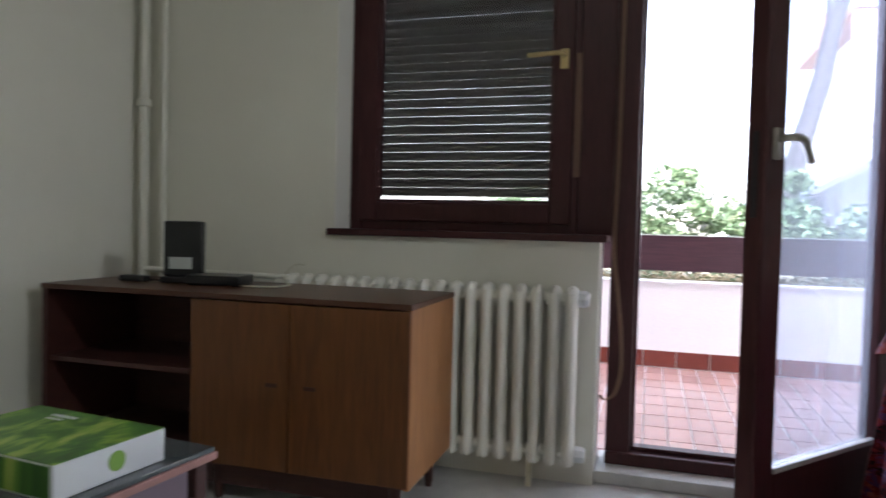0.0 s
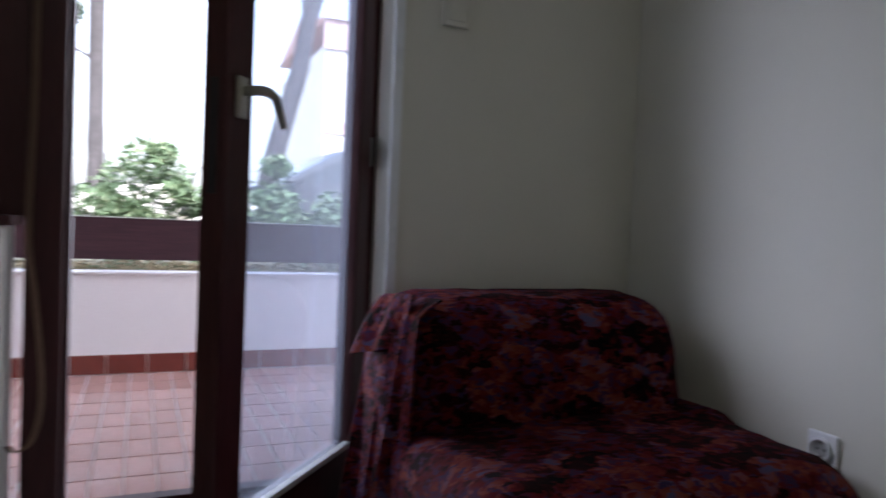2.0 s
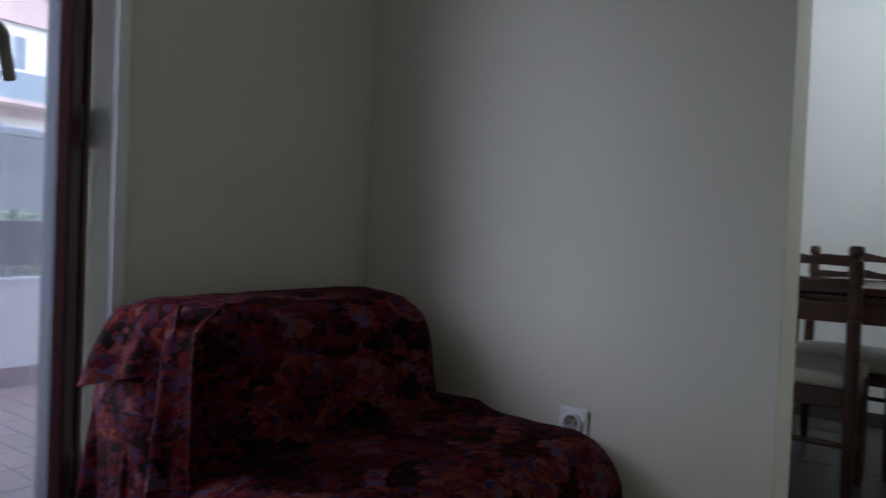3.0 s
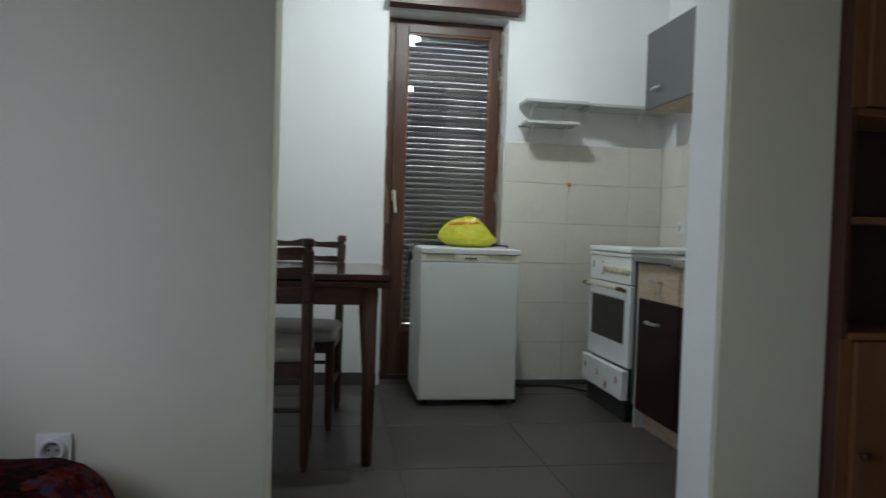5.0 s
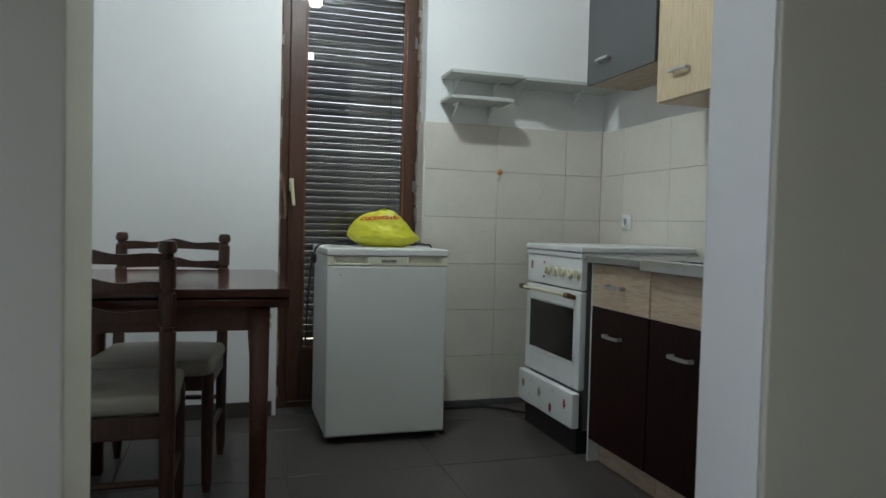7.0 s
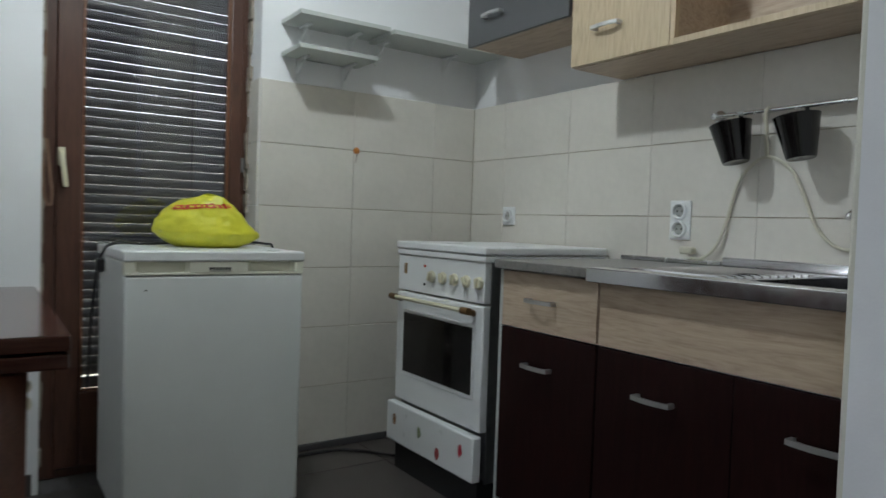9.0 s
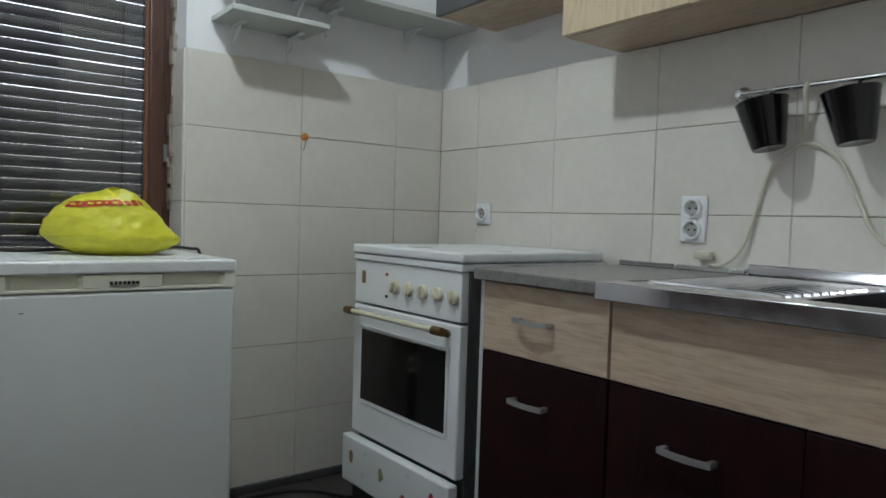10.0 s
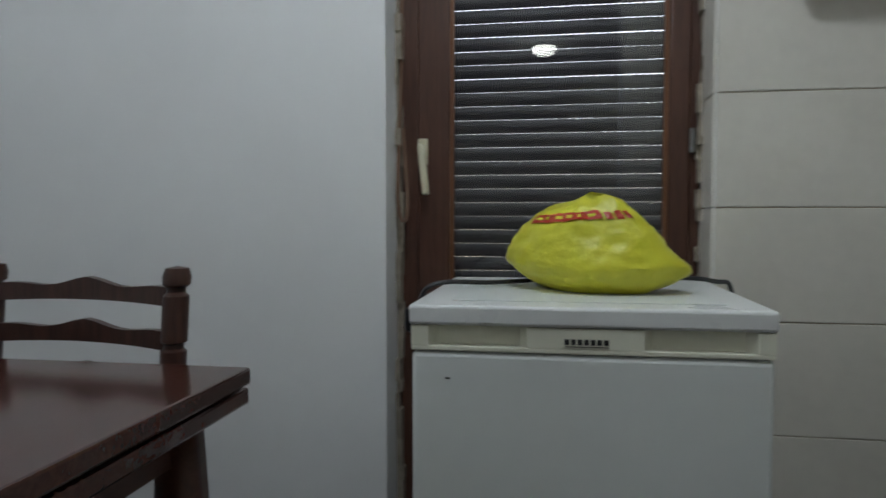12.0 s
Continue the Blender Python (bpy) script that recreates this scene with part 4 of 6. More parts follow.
# ---- fridge ----
fridge = thing("fridge", "small white under-counter fridge with a cream handle strip", "fridge")
part("body", boxes((3.922, 4.385, -0.012, 0.523, 0.03, 0.828), bev=0.006), M_FRIDGE, fridge)
part("door", boxes((3.873, 3.918, -0.016, 0.527, 0.034, 0.787), bev=0.009, seg=3), M_FRIDGE, fridge)
part("top", boxes((3.869, 4.392, -0.020, 0.531, 0.829, 0.861), bev=0.006, seg=3), M_WHITE, fridge)
part("top_inset", boxes((3.93, 4.36, 0.04, 0.47, 0.8611, 0.8625), bev=0.001), M_FRIDGE, fridge)
strip = prism_bm([(3.872, -0.016), (3.872, 0.008), (3.878, 0.014), (3.889, 0.022), (3.889, 0.158), (3.878, 0.166), (3.872, 0.170), (3.872, 0.345), (3.878, 0.349), (3.889, 0.357),
                  (3.889, 0.490), (3.878, 0.498), (3.872, 0.500), (3.872, 0.527), (3.918, 0.527), (3.918, -0.016)], 0.797, 0.828)
part("grip_lip", boxes((3.872, 3.918, -0.016, 0.527, 0.7885, 0.7968), bev=0.002), M_STRIP, fridge)
part("handle_strip", strip, M_STRIP, fridge, "cream handle strip with two grip recesses")
part("badge", boxes(*[(3.8708, 3.872, 0.2225 + k * 0.0098, 0.2225 + k * 0.0098 + 0.0072, 0.8035, 0.8120) for k in range(7)], (3.8708, 3.872, 0.2225, 0.2885, 0.8000, 0.8012)), M_BLACK, fridge, "small dark unreadable brand mark")
part("scuff", boxes((3.8722, 3.8732, 0.465, 0.473, 0.744, 0.7465)), M_BLACK, fridge)
part("hinge", boxes((3.876, 3.915, -0.022, -0.002, 0.016, 0.033), bev=0.003), M_BLACK, fridge)
for fx in (3.95, 4.34):
    for fy in (0.03, 0.48):
        part("foot", lathe_bm([(0.018, 0.0), (0.018, 0.016), (0.012, 0.018), (0.012, 0.034)], 12, fx, fy), M_BLACK, fridge)
fcord = thing("fridge_cable", "black fridge power cable lying over the top", "cable")
part("lead", tube_bm(smooth_line([(4.20, 0.580, 0.40), (4.14, 0.572, 0.70), (4.10, 0.558, 0.83), (4.10, 0.525, 0.872), (4.16, 0.42, 0.8705), (4.27, 0.28, 0.8705), (4.30, 0.12, 0.8705), (4.22, 0.00, 0.874), (4.20, -0.036, 0.83), (4.22, -0.06, 0.5)], 8), 0.0045, 8), M_BLACK, fcord)
part("plug", boxes((4.05, 4.072, 0.552, 0.578, 0.785, 0.832), bev=0.008), M_BLACK, fcord)

# ---- yellow carrier bag ----
M_BAG = mat("yellow_polythene", (0.62, 0.60, 0.035), 0.42, 0.10, 16, 0.5, 45)
M_BAGRED = mat("red_print", (0.50, 0.045, 0.02), 0.35, 0.05)


def bag_point(u, v, off=0.0):
    """u round the bag, v from base to crown."""
    a = 2 * math.pi * u
    c, s = math.cos(a), math.sin(a)
    prof = float(np.interp(v, (0, 0.08, 0.18, 0.27, 0.42, 0.58, 0.74, 0.87, 0.95, 1.0), (0.60, 0.80, 0.95, 1.0, 0.92, 0.79, 0.62, 0.47, 0.34, 0.10)))
    full = float(np.interp(v, (0, 0.08, 0.18, 0.30, 0.45, 0.60, 0.74, 0.87, 0.95, 1.0), (0.58, 0.78, 0.91, 1.0, 0.985, 0.92, 0.79, 0.60, 0.40, 0.10)))
    w = 0.9 * max(0.0, s) ** 0.7
    prof += (full - prof) * w
    z = 0.173 * v * (1.0 - 0.05 * s)
    lo = 0.36 if s > 0 else 0.20
    tip = abs(s) ** 9 * math.exp(-((v - lo) / 0.13) ** 2)
    y = s * (0.150 * prof + (0.008 if s > 0 else 0.022) * tip) * (0.98 if s > 0 else 1.02) + 0.020 * v
    x = c * 0.105 * prof + 0.055 * max(0.0, s) ** 2 - 0.035 * max(0.0, -s) ** 2
    q = Vector((x * 9, y * 9, z * 9))
    crease = noise.noise(q * 1.3 + Vector((3, 1, 7))) * 0.010 + abs(noise.noise(q * 3.1)) * 0.007 + noise.noise(q * 7.0) * 0.004 + abs(noise.noise(q * 12.0)) * 0.003
    k = (crease + off) * min(1.0, v * 6) * (1 if v < 0.97 else 0.3)
    n = Vector((c, s * 0.7, 0.6 * v)).normalized()
    return Vector((x, y, z)) + n * k


def bag_patch(u0, u1, v0, v1, nu, nv, off, close=False):
    bm = bmesh.new()
    g = [[bm.verts.new(bag_point(u0 + (u1 - u0) * i / nu, v0 + (v1 - v0) * j / nv, off)) for i in range(nu + (0 if close else 1))] for j in range(nv + 1)]
    n = len(g[0])
    for j in range(nv):
        for i in range(nu):
            bm.faces.new((g[j][i], g[j][(i + 1) % n], g[j + 1][(i + 1) % n], g[j + 1][i]))
    if close:
        bm.faces.new(g[0])
        bm.faces.new(g[-1])
    return bm


bag = thing("carrier_bag", "full yellow plastic carrier bag lying on the fridge", "bag", pose(4.115, 0.235, 0.8632))
part("bag_body", bag_patch(0, 1, 0, 1, 72, 30, 0.0, True), M_BAG, bag)
part("print", bag_patch(0.335, 0.545, 0.735, 0.83, 24, 6, 0.0022), M_BAGRED, bag, "red printed bar")
for k in range(6):
    u = 0.352 + k * 0.031
    part("lettering", bag_patch(u, u + (0.016, 0.010, 0.020)[k % 3], 0.765, 0.797, 4, 3, 0.0030), M_BAG, bag, "unreadable yellow lettering")
for k in range(3):
    u = 0.556 + k * 0.034
    part("print", bag_patch(u, u + 0.024, 0.728, 0.80, 6, 5, 0.0022), M_BAGRED, bag, "red printed shape")

# ---- cooker ----
stove = thing("cooker", "old white electric cooker with stickers on its drawer", "cooker")
SX0, SX1, SYF = 3.521, 4.078, -0.502
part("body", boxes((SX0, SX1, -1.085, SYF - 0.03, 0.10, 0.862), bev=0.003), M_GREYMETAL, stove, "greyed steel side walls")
part("plinth", boxes((SX0 + 0.01, SX1 - 0.01, -1.05, SYF - 0.005, 0.0, 0.112)), M_BLACK, stove)
part("lid", boxes((SX0 - 0.01, SX1 + 0.006, -1.07, SYF + 0.008, 0.868, 0.897), bev=0.007, seg=3), M_WHITE, stove)
part("hob_rim", boxes((SX0 - 0.008, SX1 + 0.004, -1.08, SYF + 0.004, 0.846, 0.866), bev=0.004), M_WHITE, stove)
panel = part("control_panel", boxes((SX0, SX1, SYF - 0.03, SYF - 0.002, 0.707, 0.845), bev=0.004), M_WHITE, stove)
for i, kx in enumerate((3.835, 3.763, 3.692, 3.620, 3.549)):
    kn = part("knob", moved(lathe_bm([(0.021, 0.0), (0.022, 0.003), (0.020, 0.009), (0.018, 0.012), (0.0, 0.013)], 22), pose(kx, SYF - 0.002, 0.775, -90, 0, 0)), M_CREAM, panel, "yellowed control knob")
    part("grip", moved(boxes((-0.005, 0.005, 0.0, 0.011, -0.017, 0.017), bev=0.003), pose(kx, SYF + 0.0095, 0.775, 0, (-20, 10, 0, 35, 5)[i], 0)), M_CREAM, kn)
for lz, lm in ((0.81, M_BAGRED), (0.742, M_BLACK)):
    part("pilot_light", moved(lathe_bm([(0.005, 0.0), (0.005, 0.004), (0.0, 0.005)], 12), pose(3.885, SYF - 0.002, lz, -90, 0, 0)), lm, panel)
odoor = part("oven_door", boxes((SX0, SX1, SYF - 0.032, SYF, 0.277, 0.700), bev=0.006, seg=3), M_WHITE, stove)
part("oven_window", boxes((3.572, 4.022, SYF + 0.0005, SYF + 0.003, 0.393, 0.624), bev=0.001), mat("dark_oven_glass", (0.007, 0.006, 0.006), 0.08, 0.2, 8, spec=0.3), odoor, "dark oven glass")
part("window_trim", frame_bm(3.562, 4.032, 0.383, 0.634, SYF, SYF + 0.004, 0.012, 0.012, 0.012, 0.012, 0.003), M_WHITE, odoor)
part("door_handle", tube_bm([(4.062, SYF + 0.036, 0.682), (3.555, SYF + 0.036, 0.682)], 0.0085, 10), M_CREAM, odoor)
M_BURNT = mat("burnt_brown_plastic", (0.13, 0.065, 0.016), 0.5, 0.6, 50)
for hx in (4.045, 3.570):
    part("handle_end", merge(tube_bm([(hx + 0.022, SYF + 0.036, 0.682), (hx - 0.018, SYF + 0.036, 0.682)], 0.0125, 10), tube_bm([(hx, SYF, 0.672), (hx, SYF + 0.034, 0.682)], 0.011, 10)), M_BURNT, odoor, "scorched brown handle end")
drawer = part("drawer", boxes((SX0 - 0.002, SX1 + 0.012, SYF - 0.01, SYF + 0.026, 0.113, 0.266), bev=0.006, seg=3), M_WHITE, stove)
for sx_, sz_, col in ((4.030, 0.205, (0.25, 0.13, 0.06)), (3.850, 0.196, (0.22, 0.26, 0.14)), (3.727, 0.155, (0.36, 0.05, 0.05)), (3.590, 0.205, (0.45, 0.04, 0.06))):
    bmst = bmesh.new()
    ring = [bmst.verts.new((sx_ + random.uniform(0.010, 0.016) * math.cos(a), SYF + 0.0265, sz_ + random.uniform(0.017, 0.026) * math.sin(a))) for a in [2 * math.pi * k / 9 for k in range(9)]]
    bmst.faces.new(ring)
    ext = bmesh.ops.extrude_face_region(bmst, geom=bmst.faces[:])
    for v in [g for g in ext["geom"] if isinstance(g, bmesh.types.BMVert)]:
        v.co.y += 0.0008
    part("sticker", bmst, mat("sticker_ink", col, 0.5, 0.9, 90), drawer, "small worn sticker")
part("sticker", boxes((4.012, 4.034, SYF - 0.0016, SYF - 0.001, 0.772, 0.812)), mat("brown_sticker", (0.28, 0.17, 0.07), 0.5, 0.8, 80), panel, "small brown sticker")

# ---- base cabinets, worktop, sink ----
M_SATIN = mat("satin_metal_handle", (0.60, 0.60, 0.60), 0.38, 0.06, 30, 0, 200, 0.9)


def bar_handle(parent, x, y, z, length=0.115):
    """Flat, slightly arched satin strap on a front that faces +y."""
    n = 10
    bm = bmesh.new()
    rows = []
    for i in range(n + 1):
        u = i / n * 2 - 1
        yy = y + 0.019 + 0.008 * (1 - u * u)
        rows.append([bm.verts.new((x + u * length / 2, yy + dy, z + dz)) for dy, dz in ((0, -0.0065), (0.006, -0.0055), (0.006, 0.0055), (0, 0.0065))])
    for r0, r1 in zip(rows, rows[1:]):
        for k in range(4):
            bm.faces.new((r0[k], r0[(k + 1) % 4], r1[(k + 1) % 4], r1[k]))
    bm.faces.new(rows[0])
    bm.faces.new(rows[-1])
    h = part("handle", bm, M_SATIN, parent, "satin metal strap handle")
    for s_ in (-1, 1):
        part("post", boxes((x + s_ * (length / 2 - 0.006) - 0.006, x + s_ * (length / 2 - 0.006) + 0.006, y, y + 0.0215, z - 0.0064, z + 0.0064), bev=0.0015), M_SATIN, h)
    return h


CYF = -0.512
cab1 = thing("base_cabinet", "kitchen base cabinet with an oak drawer and a dark door", "cabinet")
part("body", boxes((3.030, 3.437, -1.09, CYF - 0.020, 0.095, 0.832)), M_WHITE, cab1, "white carcass")
dr = part("drawer_front", boxes((3.032, 3.436, CYF - 0.018, CYF, 0.655, 0.829), bev=0.0015), M_OAK, cab1)
bar_handle(dr, 3.248, CYF, 0.746)
dd = part("door", boxes((3.032, 3.436, CYF - 0.018, CYF, 0.098, 0.650), bev=0.0015), M_WENGE, cab1)
bar_handle(dd, 3.256, CYF, 0.548)
part("side_panel", boxes((3.4385, 3.4515, -1.09, CYF - 0.002, 0.0, 0.832), bev=0.001), M_SHELF, cab1, "pale end panel")
part("plinth", boxes((3.030, 3.437, CYF - 0.065, CYF - 0.05, 0.0, 0.094)), M_OAK, cab1)
cab2 = thing("sink_cabinet", "kitchen sink cabinet with an oak panel over two dark doors", "cabinet")
part("body", boxes((2.252, 3.022, -1.09, CYF - 0.020, 0.095, 0.66)), M_WHITE, cab2)
part("front_panel", boxes((2.252, 3.024, CYF - 0.018, CYF, 0.655, 0.829), bev=0.0015), M_OAK, cab2)
for a, b, hx in ((2.620, 3.024, 2.828), (2.252, 2.617, 2.427)):
    d = part("door", boxes((a, b, CYF - 0.018, CYF, 0.098, 0.650), bev=0.0015), M_WENGE, cab2)
    bar_handle(d, hx, CYF, 0.548)
part("plinth", boxes((2.252, 3.026, CYF - 0.065, CYF - 0.05, 0.0, 0.094)), M_OAK, cab2)

wtop = thing("worktop", "short grey stone-look worktop beside the cooker", "worktop")
part("slab", boxes((3.046, 3.452, -1.092, -0.486, 0.834, 0.862), bev=0.004), M_WORKTOP, wtop)
part("wall_strip", boxes((3.046, 3.452, -1.092, -1.072, 0.8622, 0.878), bev=0.003), M_CHROME, wtop)
sink = thing("sink", "stainless steel sink top with a ribbed drainer", "sink")
part("rim", boxes((2.252, 3.044, -1.093, -1.03, 0.852, 0.864), (2.252, 3.044, -0.555, -0.4815, 0.852, 0.864), (2.252, 2.30, -1.031, -0.554, 0.852, 0.864), (2.690, 3.044, -1.031, -0.554, 0.848, 0.859), bev=0.003), M_STEEL, sink)
part("apron", boxes((2.252, 3.044, -0.4815, -0.475, 0.826, 0.865), bev=0.0028, seg=3), M_STEEL, sink)
part("upstand", boxes((2.252, 3.044, -1.094, -1.080, 0.8642, 0.892), bev=0.004), M_STEEL, sink)
part("bowl", boxes((2.298, 2.304, -1.03, -0.555, 0.70, 0.856), (2.686, 2.692, -1.03, -0.555, 0.70, 0.856), (2.30, 2.69, -1.034, -1.028, 0.70, 0.856), (2.30, 2.69, -0.558, -0.552, 0.70, 0.856), (2.30, 2.69, -1.03, -0.555, 0.696, 0.702)), M_STEEL, sink)
part("drain", lathe_bm([(0.0, 0.703), (0.04, 0.703), (0.043, 0.706), (0.03, 0.7065), (0.0, 0.705)], 20, 2.495, -0.79), M_CHROME, sink)
for i in range(11):
    y = -0.985 + i * 0.0375
    part("drainer_rib", tube_bm([(2.715, y, 0.8575), (2.735, y, 0.8600), (2.985, y, 0.8610), (3.005, y, 0.8585)], 0.0068, 8), M_STEEL, sink)

# ---- wall units ----
def carcass(u, x0, x1, y0, y1, z0, z1, mat_out, mat_in, t=0.016):
    part("side_panel", boxes((x0, x0 + t, y0, y1, z0, z1), bev=0.001), mat_out, u)
    part("side_panel", boxes((x1 - t, x1, y0, y1, z0, z1), bev=0.001), mat_out, u)
    part("bottom", boxes((x0 + t, x1 - t, y0, y1, z0, z0 + t), bev=0.001), mat_out, u)
    part("top", boxes((x0 + t, x1 - t, y0, y1, z1 - t, z1), bev=0.001), mat_out, u)
    part("back_panel", boxes((x0 + t, x1 - t, y0, y0 + 0.005, z0 + t, z1 - t)), mat_in, u)


u1 = thing("wall_cabinet", "wall cabinet with a dark grey flap front", "cabinet")
carcass(u1, 3.494, 4.085, KY0 + 0.002, -0.826, 1.702, 2.150, M_OAK, M_OAK)
f1 = part("door", boxes((3.496, 4.087, -0.825, -0.808, 1.702, 2.150), bev=0.0015), M_GREYLAM, u1)
bar_handle(f1, 3.913, -0.808, 1.802)
u2 = thing("wall_shelf_unit", "oak wall unit with one door and an open compartment", "cabinet")
carcass(u2, 2.268, 3.490, KY0 + 0.002, -0.839, 1.520, 2.20, M_OAK, M_OAK)
part("divider", boxes((3.062, 3.078, KY0 + 0.007, -0.839, 1.536, 2.184)), M_OAK, u2)
f2 = part("door", boxes((3.080, 3.489, -0.838, -0.820, 1.522, 2.198), bev=0.0015), M_OAKV, u2)
bar_handle(f2, 3.322, -0.820, 1.631)
part("edge", boxes((2.268, 3.078, -0.8392, -0.820, 1.520, 1.539), (3.060, 3.079, -0.8392, -0.820, 1.539, 2.198), bev=0.001), M_OAKV, u2)

# ---- white wall shelves on brackets ----
def wall_shelf(label, y0, y1, xf, z, by):
    ob = thing("wall_shelf", label, "shelf", group="white kitchen shelves")
    part("board", boxes((xf, KX1 - 0.002, y0, y1, z, z + 0.017), bev=0.0015), M_SHELF, ob)
    for y in by:
        b = part("bracket", boxes((KX1 - 0.008, KX1 - 0.001, y - 0.009, y + 0.009, z - 0.088, z - 0.001), (KX1 - 0.11, KX1 - 0.001, y - 0.009, y + 0.009, z - 0.009, z - 0.001), bev=0.002), M_WHITE, ob, "white metal bracket")
        part("brace", tube_bm([(KX1 - 0.010, y, z - 0.055), (KX1 - 0.075, y, z - 0.009)], 0.005, 6), M_WHITE, b)
    return ob


wall_shelf("short grey-white shelf board, the lower of two", -0.458, -0.122, 4.209, 1.615, (-0.195, -0.40))
wall_shelf("grey-white shelf board above the short one", -0.510, -0.122, 4.209, 1.742, (-0.20, -0.42))
wall_shelf("longer grey-white shelf board reaching the corner", -1.090, -0.512, 4.186, 1.730, (-0.55, -0.90))

# ---- tiled wall fittings ----
schuko("socket", "white single wall socket on the tiles", pose(4.112, KY0 + 0.008, 1.013, 0, 0, 180))
schuko("double_socket", "white double wall socket on the tiles", pose(3.208, KY0 + 0.008, 1.007, 0, 0, 180), True)
hook = thing("wall_hook", "small orange stick-on hook with a thread", "hook", face_west(KX1 - 0.008, -0.463, 1.268))
part("knob", moved(lathe_bm([(0.012, 0.0), (0.014, 0.004), (0.014, 0.009), (0.008, 0.016), (0.0, 0.018)], 16), pose(0, 0, 0, 90, 0, 0)), mat("orange_plastic", (0.55, 0.20, 0.03), 0.4, 0.1), hook)
part("thread", tube_bm(smooth_line([(0, -0.008, -0.008), (0.004, -0.004, -0.03), (-0.003, -0.003, -0.05)], 4), 0.0012, 5), M_TAPE, hook)
rail = thing("utensil_rail", "chrome utensil rail over the sink", "rail")
part("rod", tube_bm([(3.083, -1.055, 1.335), (2.285, -1.055, 1.335)], 0.0065, 10), M_CHROME, rail)
for x in (3.075, 2.30):
    part("rose", moved(lathe_bm([(0.0, 0.0), (0.022, 0.0), (0.022, 0.008), (0.012, 0.014), (0.010, 0.04), (0.0, 0.041)], 18), pose(x, KY0 + 0.008, 1.335, -90, 0, 0)), M_CHROME, rail)


def pot(x, tilt):
    ob = thing("utensil_pot", "black plastic utensil pot hanging on the rail", "pot", pose(x, -0.998, 1.180, 0, tilt, 0), group="pots on the rail")
    part("cup", lathe_bm([(0.0, 0.003), (0.037, 0.0), (0.040, 0.006), (0.060, 0.116), (0.062, 0.119), (0.058, 0.119), (0.038, 0.010), (0.0, 0.008)], 30), M_BLACKGLOSS, ob)
    part("hook", tube_bm(smooth_line([(0.0, -0.058, 0.108), (0.0, -0.057, 0.154), (0.0, -0.064, 0.156), (0.0, -0.066, 0.13)], 4), 0.004, 6), M_BLACK, ob)


pot(2.957, 12)
pot(2.760, 9)
ext = thing("extension_lead", "cream cable hung from the rail down to the sink top", "cable")
YC = KY0 + 0.018
part("cord", tube_bm(smooth_line([(3.150, -1.066, 0.884), (3.105, YC + 0.01, 0.886), (3.055, YC + 0.01, 0.93), (3.028, YC, 1.02), (2.995, YC, 1.13), (2.935, YC, 1.192), (2.885, YC, 1.195), (2.825, YC, 1.15), (2.785, YC, 1.07), (2.745, YC, 0.985), (2.680, YC, 0.935), (2.60, YC, 0.945), (2.50, YC, 0.985), (2.42, YC, 1.03)], 8), 0.0052, 8), M_CORDW, ext)
part("tie", tube_bm(smooth_line([(2.898, -1.060, 1.342), (2.898, -1.046, 1.33), (2.903, -1.060, 1.28), (2.908, YC, 1.20)], 5), 0.006, 8), M_CORDW, ext)
part("plug", boxes((3.135, 3.185, -1.078, -1.048, 0.8955, 0.92), bev=0.007), M_CORDW, ext)
tap = thing("wall_tap", "white wall tap spout over the sink", "tap", pose(2.545, KY0 + 0.008, 1.045))
part("body", boxes((-0.09, 0.055, 0.0, 0.055, -0.01, 0.045), bev=0.010), M_WHITE, tap)
part("spout", tube_bm(smooth_line([(0.03, 0.05, 0.0), (0.05, 0.09, -0.004), (0.062, 0.12, -0.02), (0.064, 0.125, -0.032)], 5), 0.010, 10), M_CHROME, tap)

# ---- cable on the floor behind ----
fc = thing("floor_cable", "black cooker cable and plug on the kitchen floor", "cable")
part("lead", tube_bm(smooth_line([(4.33, -0.07, 0.040), (4.345, -0.13, 0.012), (4.34, -0.25, 0.007), (4.33, -0.38, 0.007), (4.27, -0.47, 0.007), (4.12, -0.55, 0.02), (4.08, -0.60, 0.06)], 7), 0.006, 8), M_BLACK, fc)
part("plug", moved(lathe_bm([(0.0, 0.0), (0.022, 0.0), (0.026, 0.015), (0.024, 0.035), (0.012, 0.05), (0.0, 0.052)], 14), pose(4.33, -0.05, 0.027, 70, 0, 0)), M_BLACK, fc)

# ---- dining table and chairs ----
M_APRON = ramp_mat("brown_stained_apron", wood_tex((0.6, 7, 7), 2.5), [(0.3, (0.058, 0.020, 0.012)), (0.7, (0.115, 0.043, 0.025))], 0.35, 0.08)
table = thing("dining_table", "dark polished extending dining table with a folded leaf", "table")
TX0, TX1, TY0, TY1 = 2.954, 3.781, 0.754, 1.470
part("tabletop", boxes((TX0, TX1, TY0, TY1, 0.747, 0.773), bev=0.004), M_TABLETOP, table)
part("folded_leaf", boxes((TX0 + 0.002, TX1 - 0.002, TY0 + 0.002, TY1 - 0.002, 0.718, 0.743), bev=0.004), M_TABLETOP, table)
for ap in ((TX0 + 0.05, TX1 - 0.05, TY0 + 0.080, TY0 + 0.100), (TX0 + 0.05, TX1 - 0.05, TY1 - 0.085, TY1 - 0.065), (TX0 + 0.05, TX0 + 0.07, TY0 + 0.101, TY1 - 0.086), (TX1 - 0.07, TX1 - 0.05, TY0 + 0.101, TY1 - 0.086)):
    part("apron", boxes((*ap, 0.645, 0.718), bev=0.002), M_APRON, table)


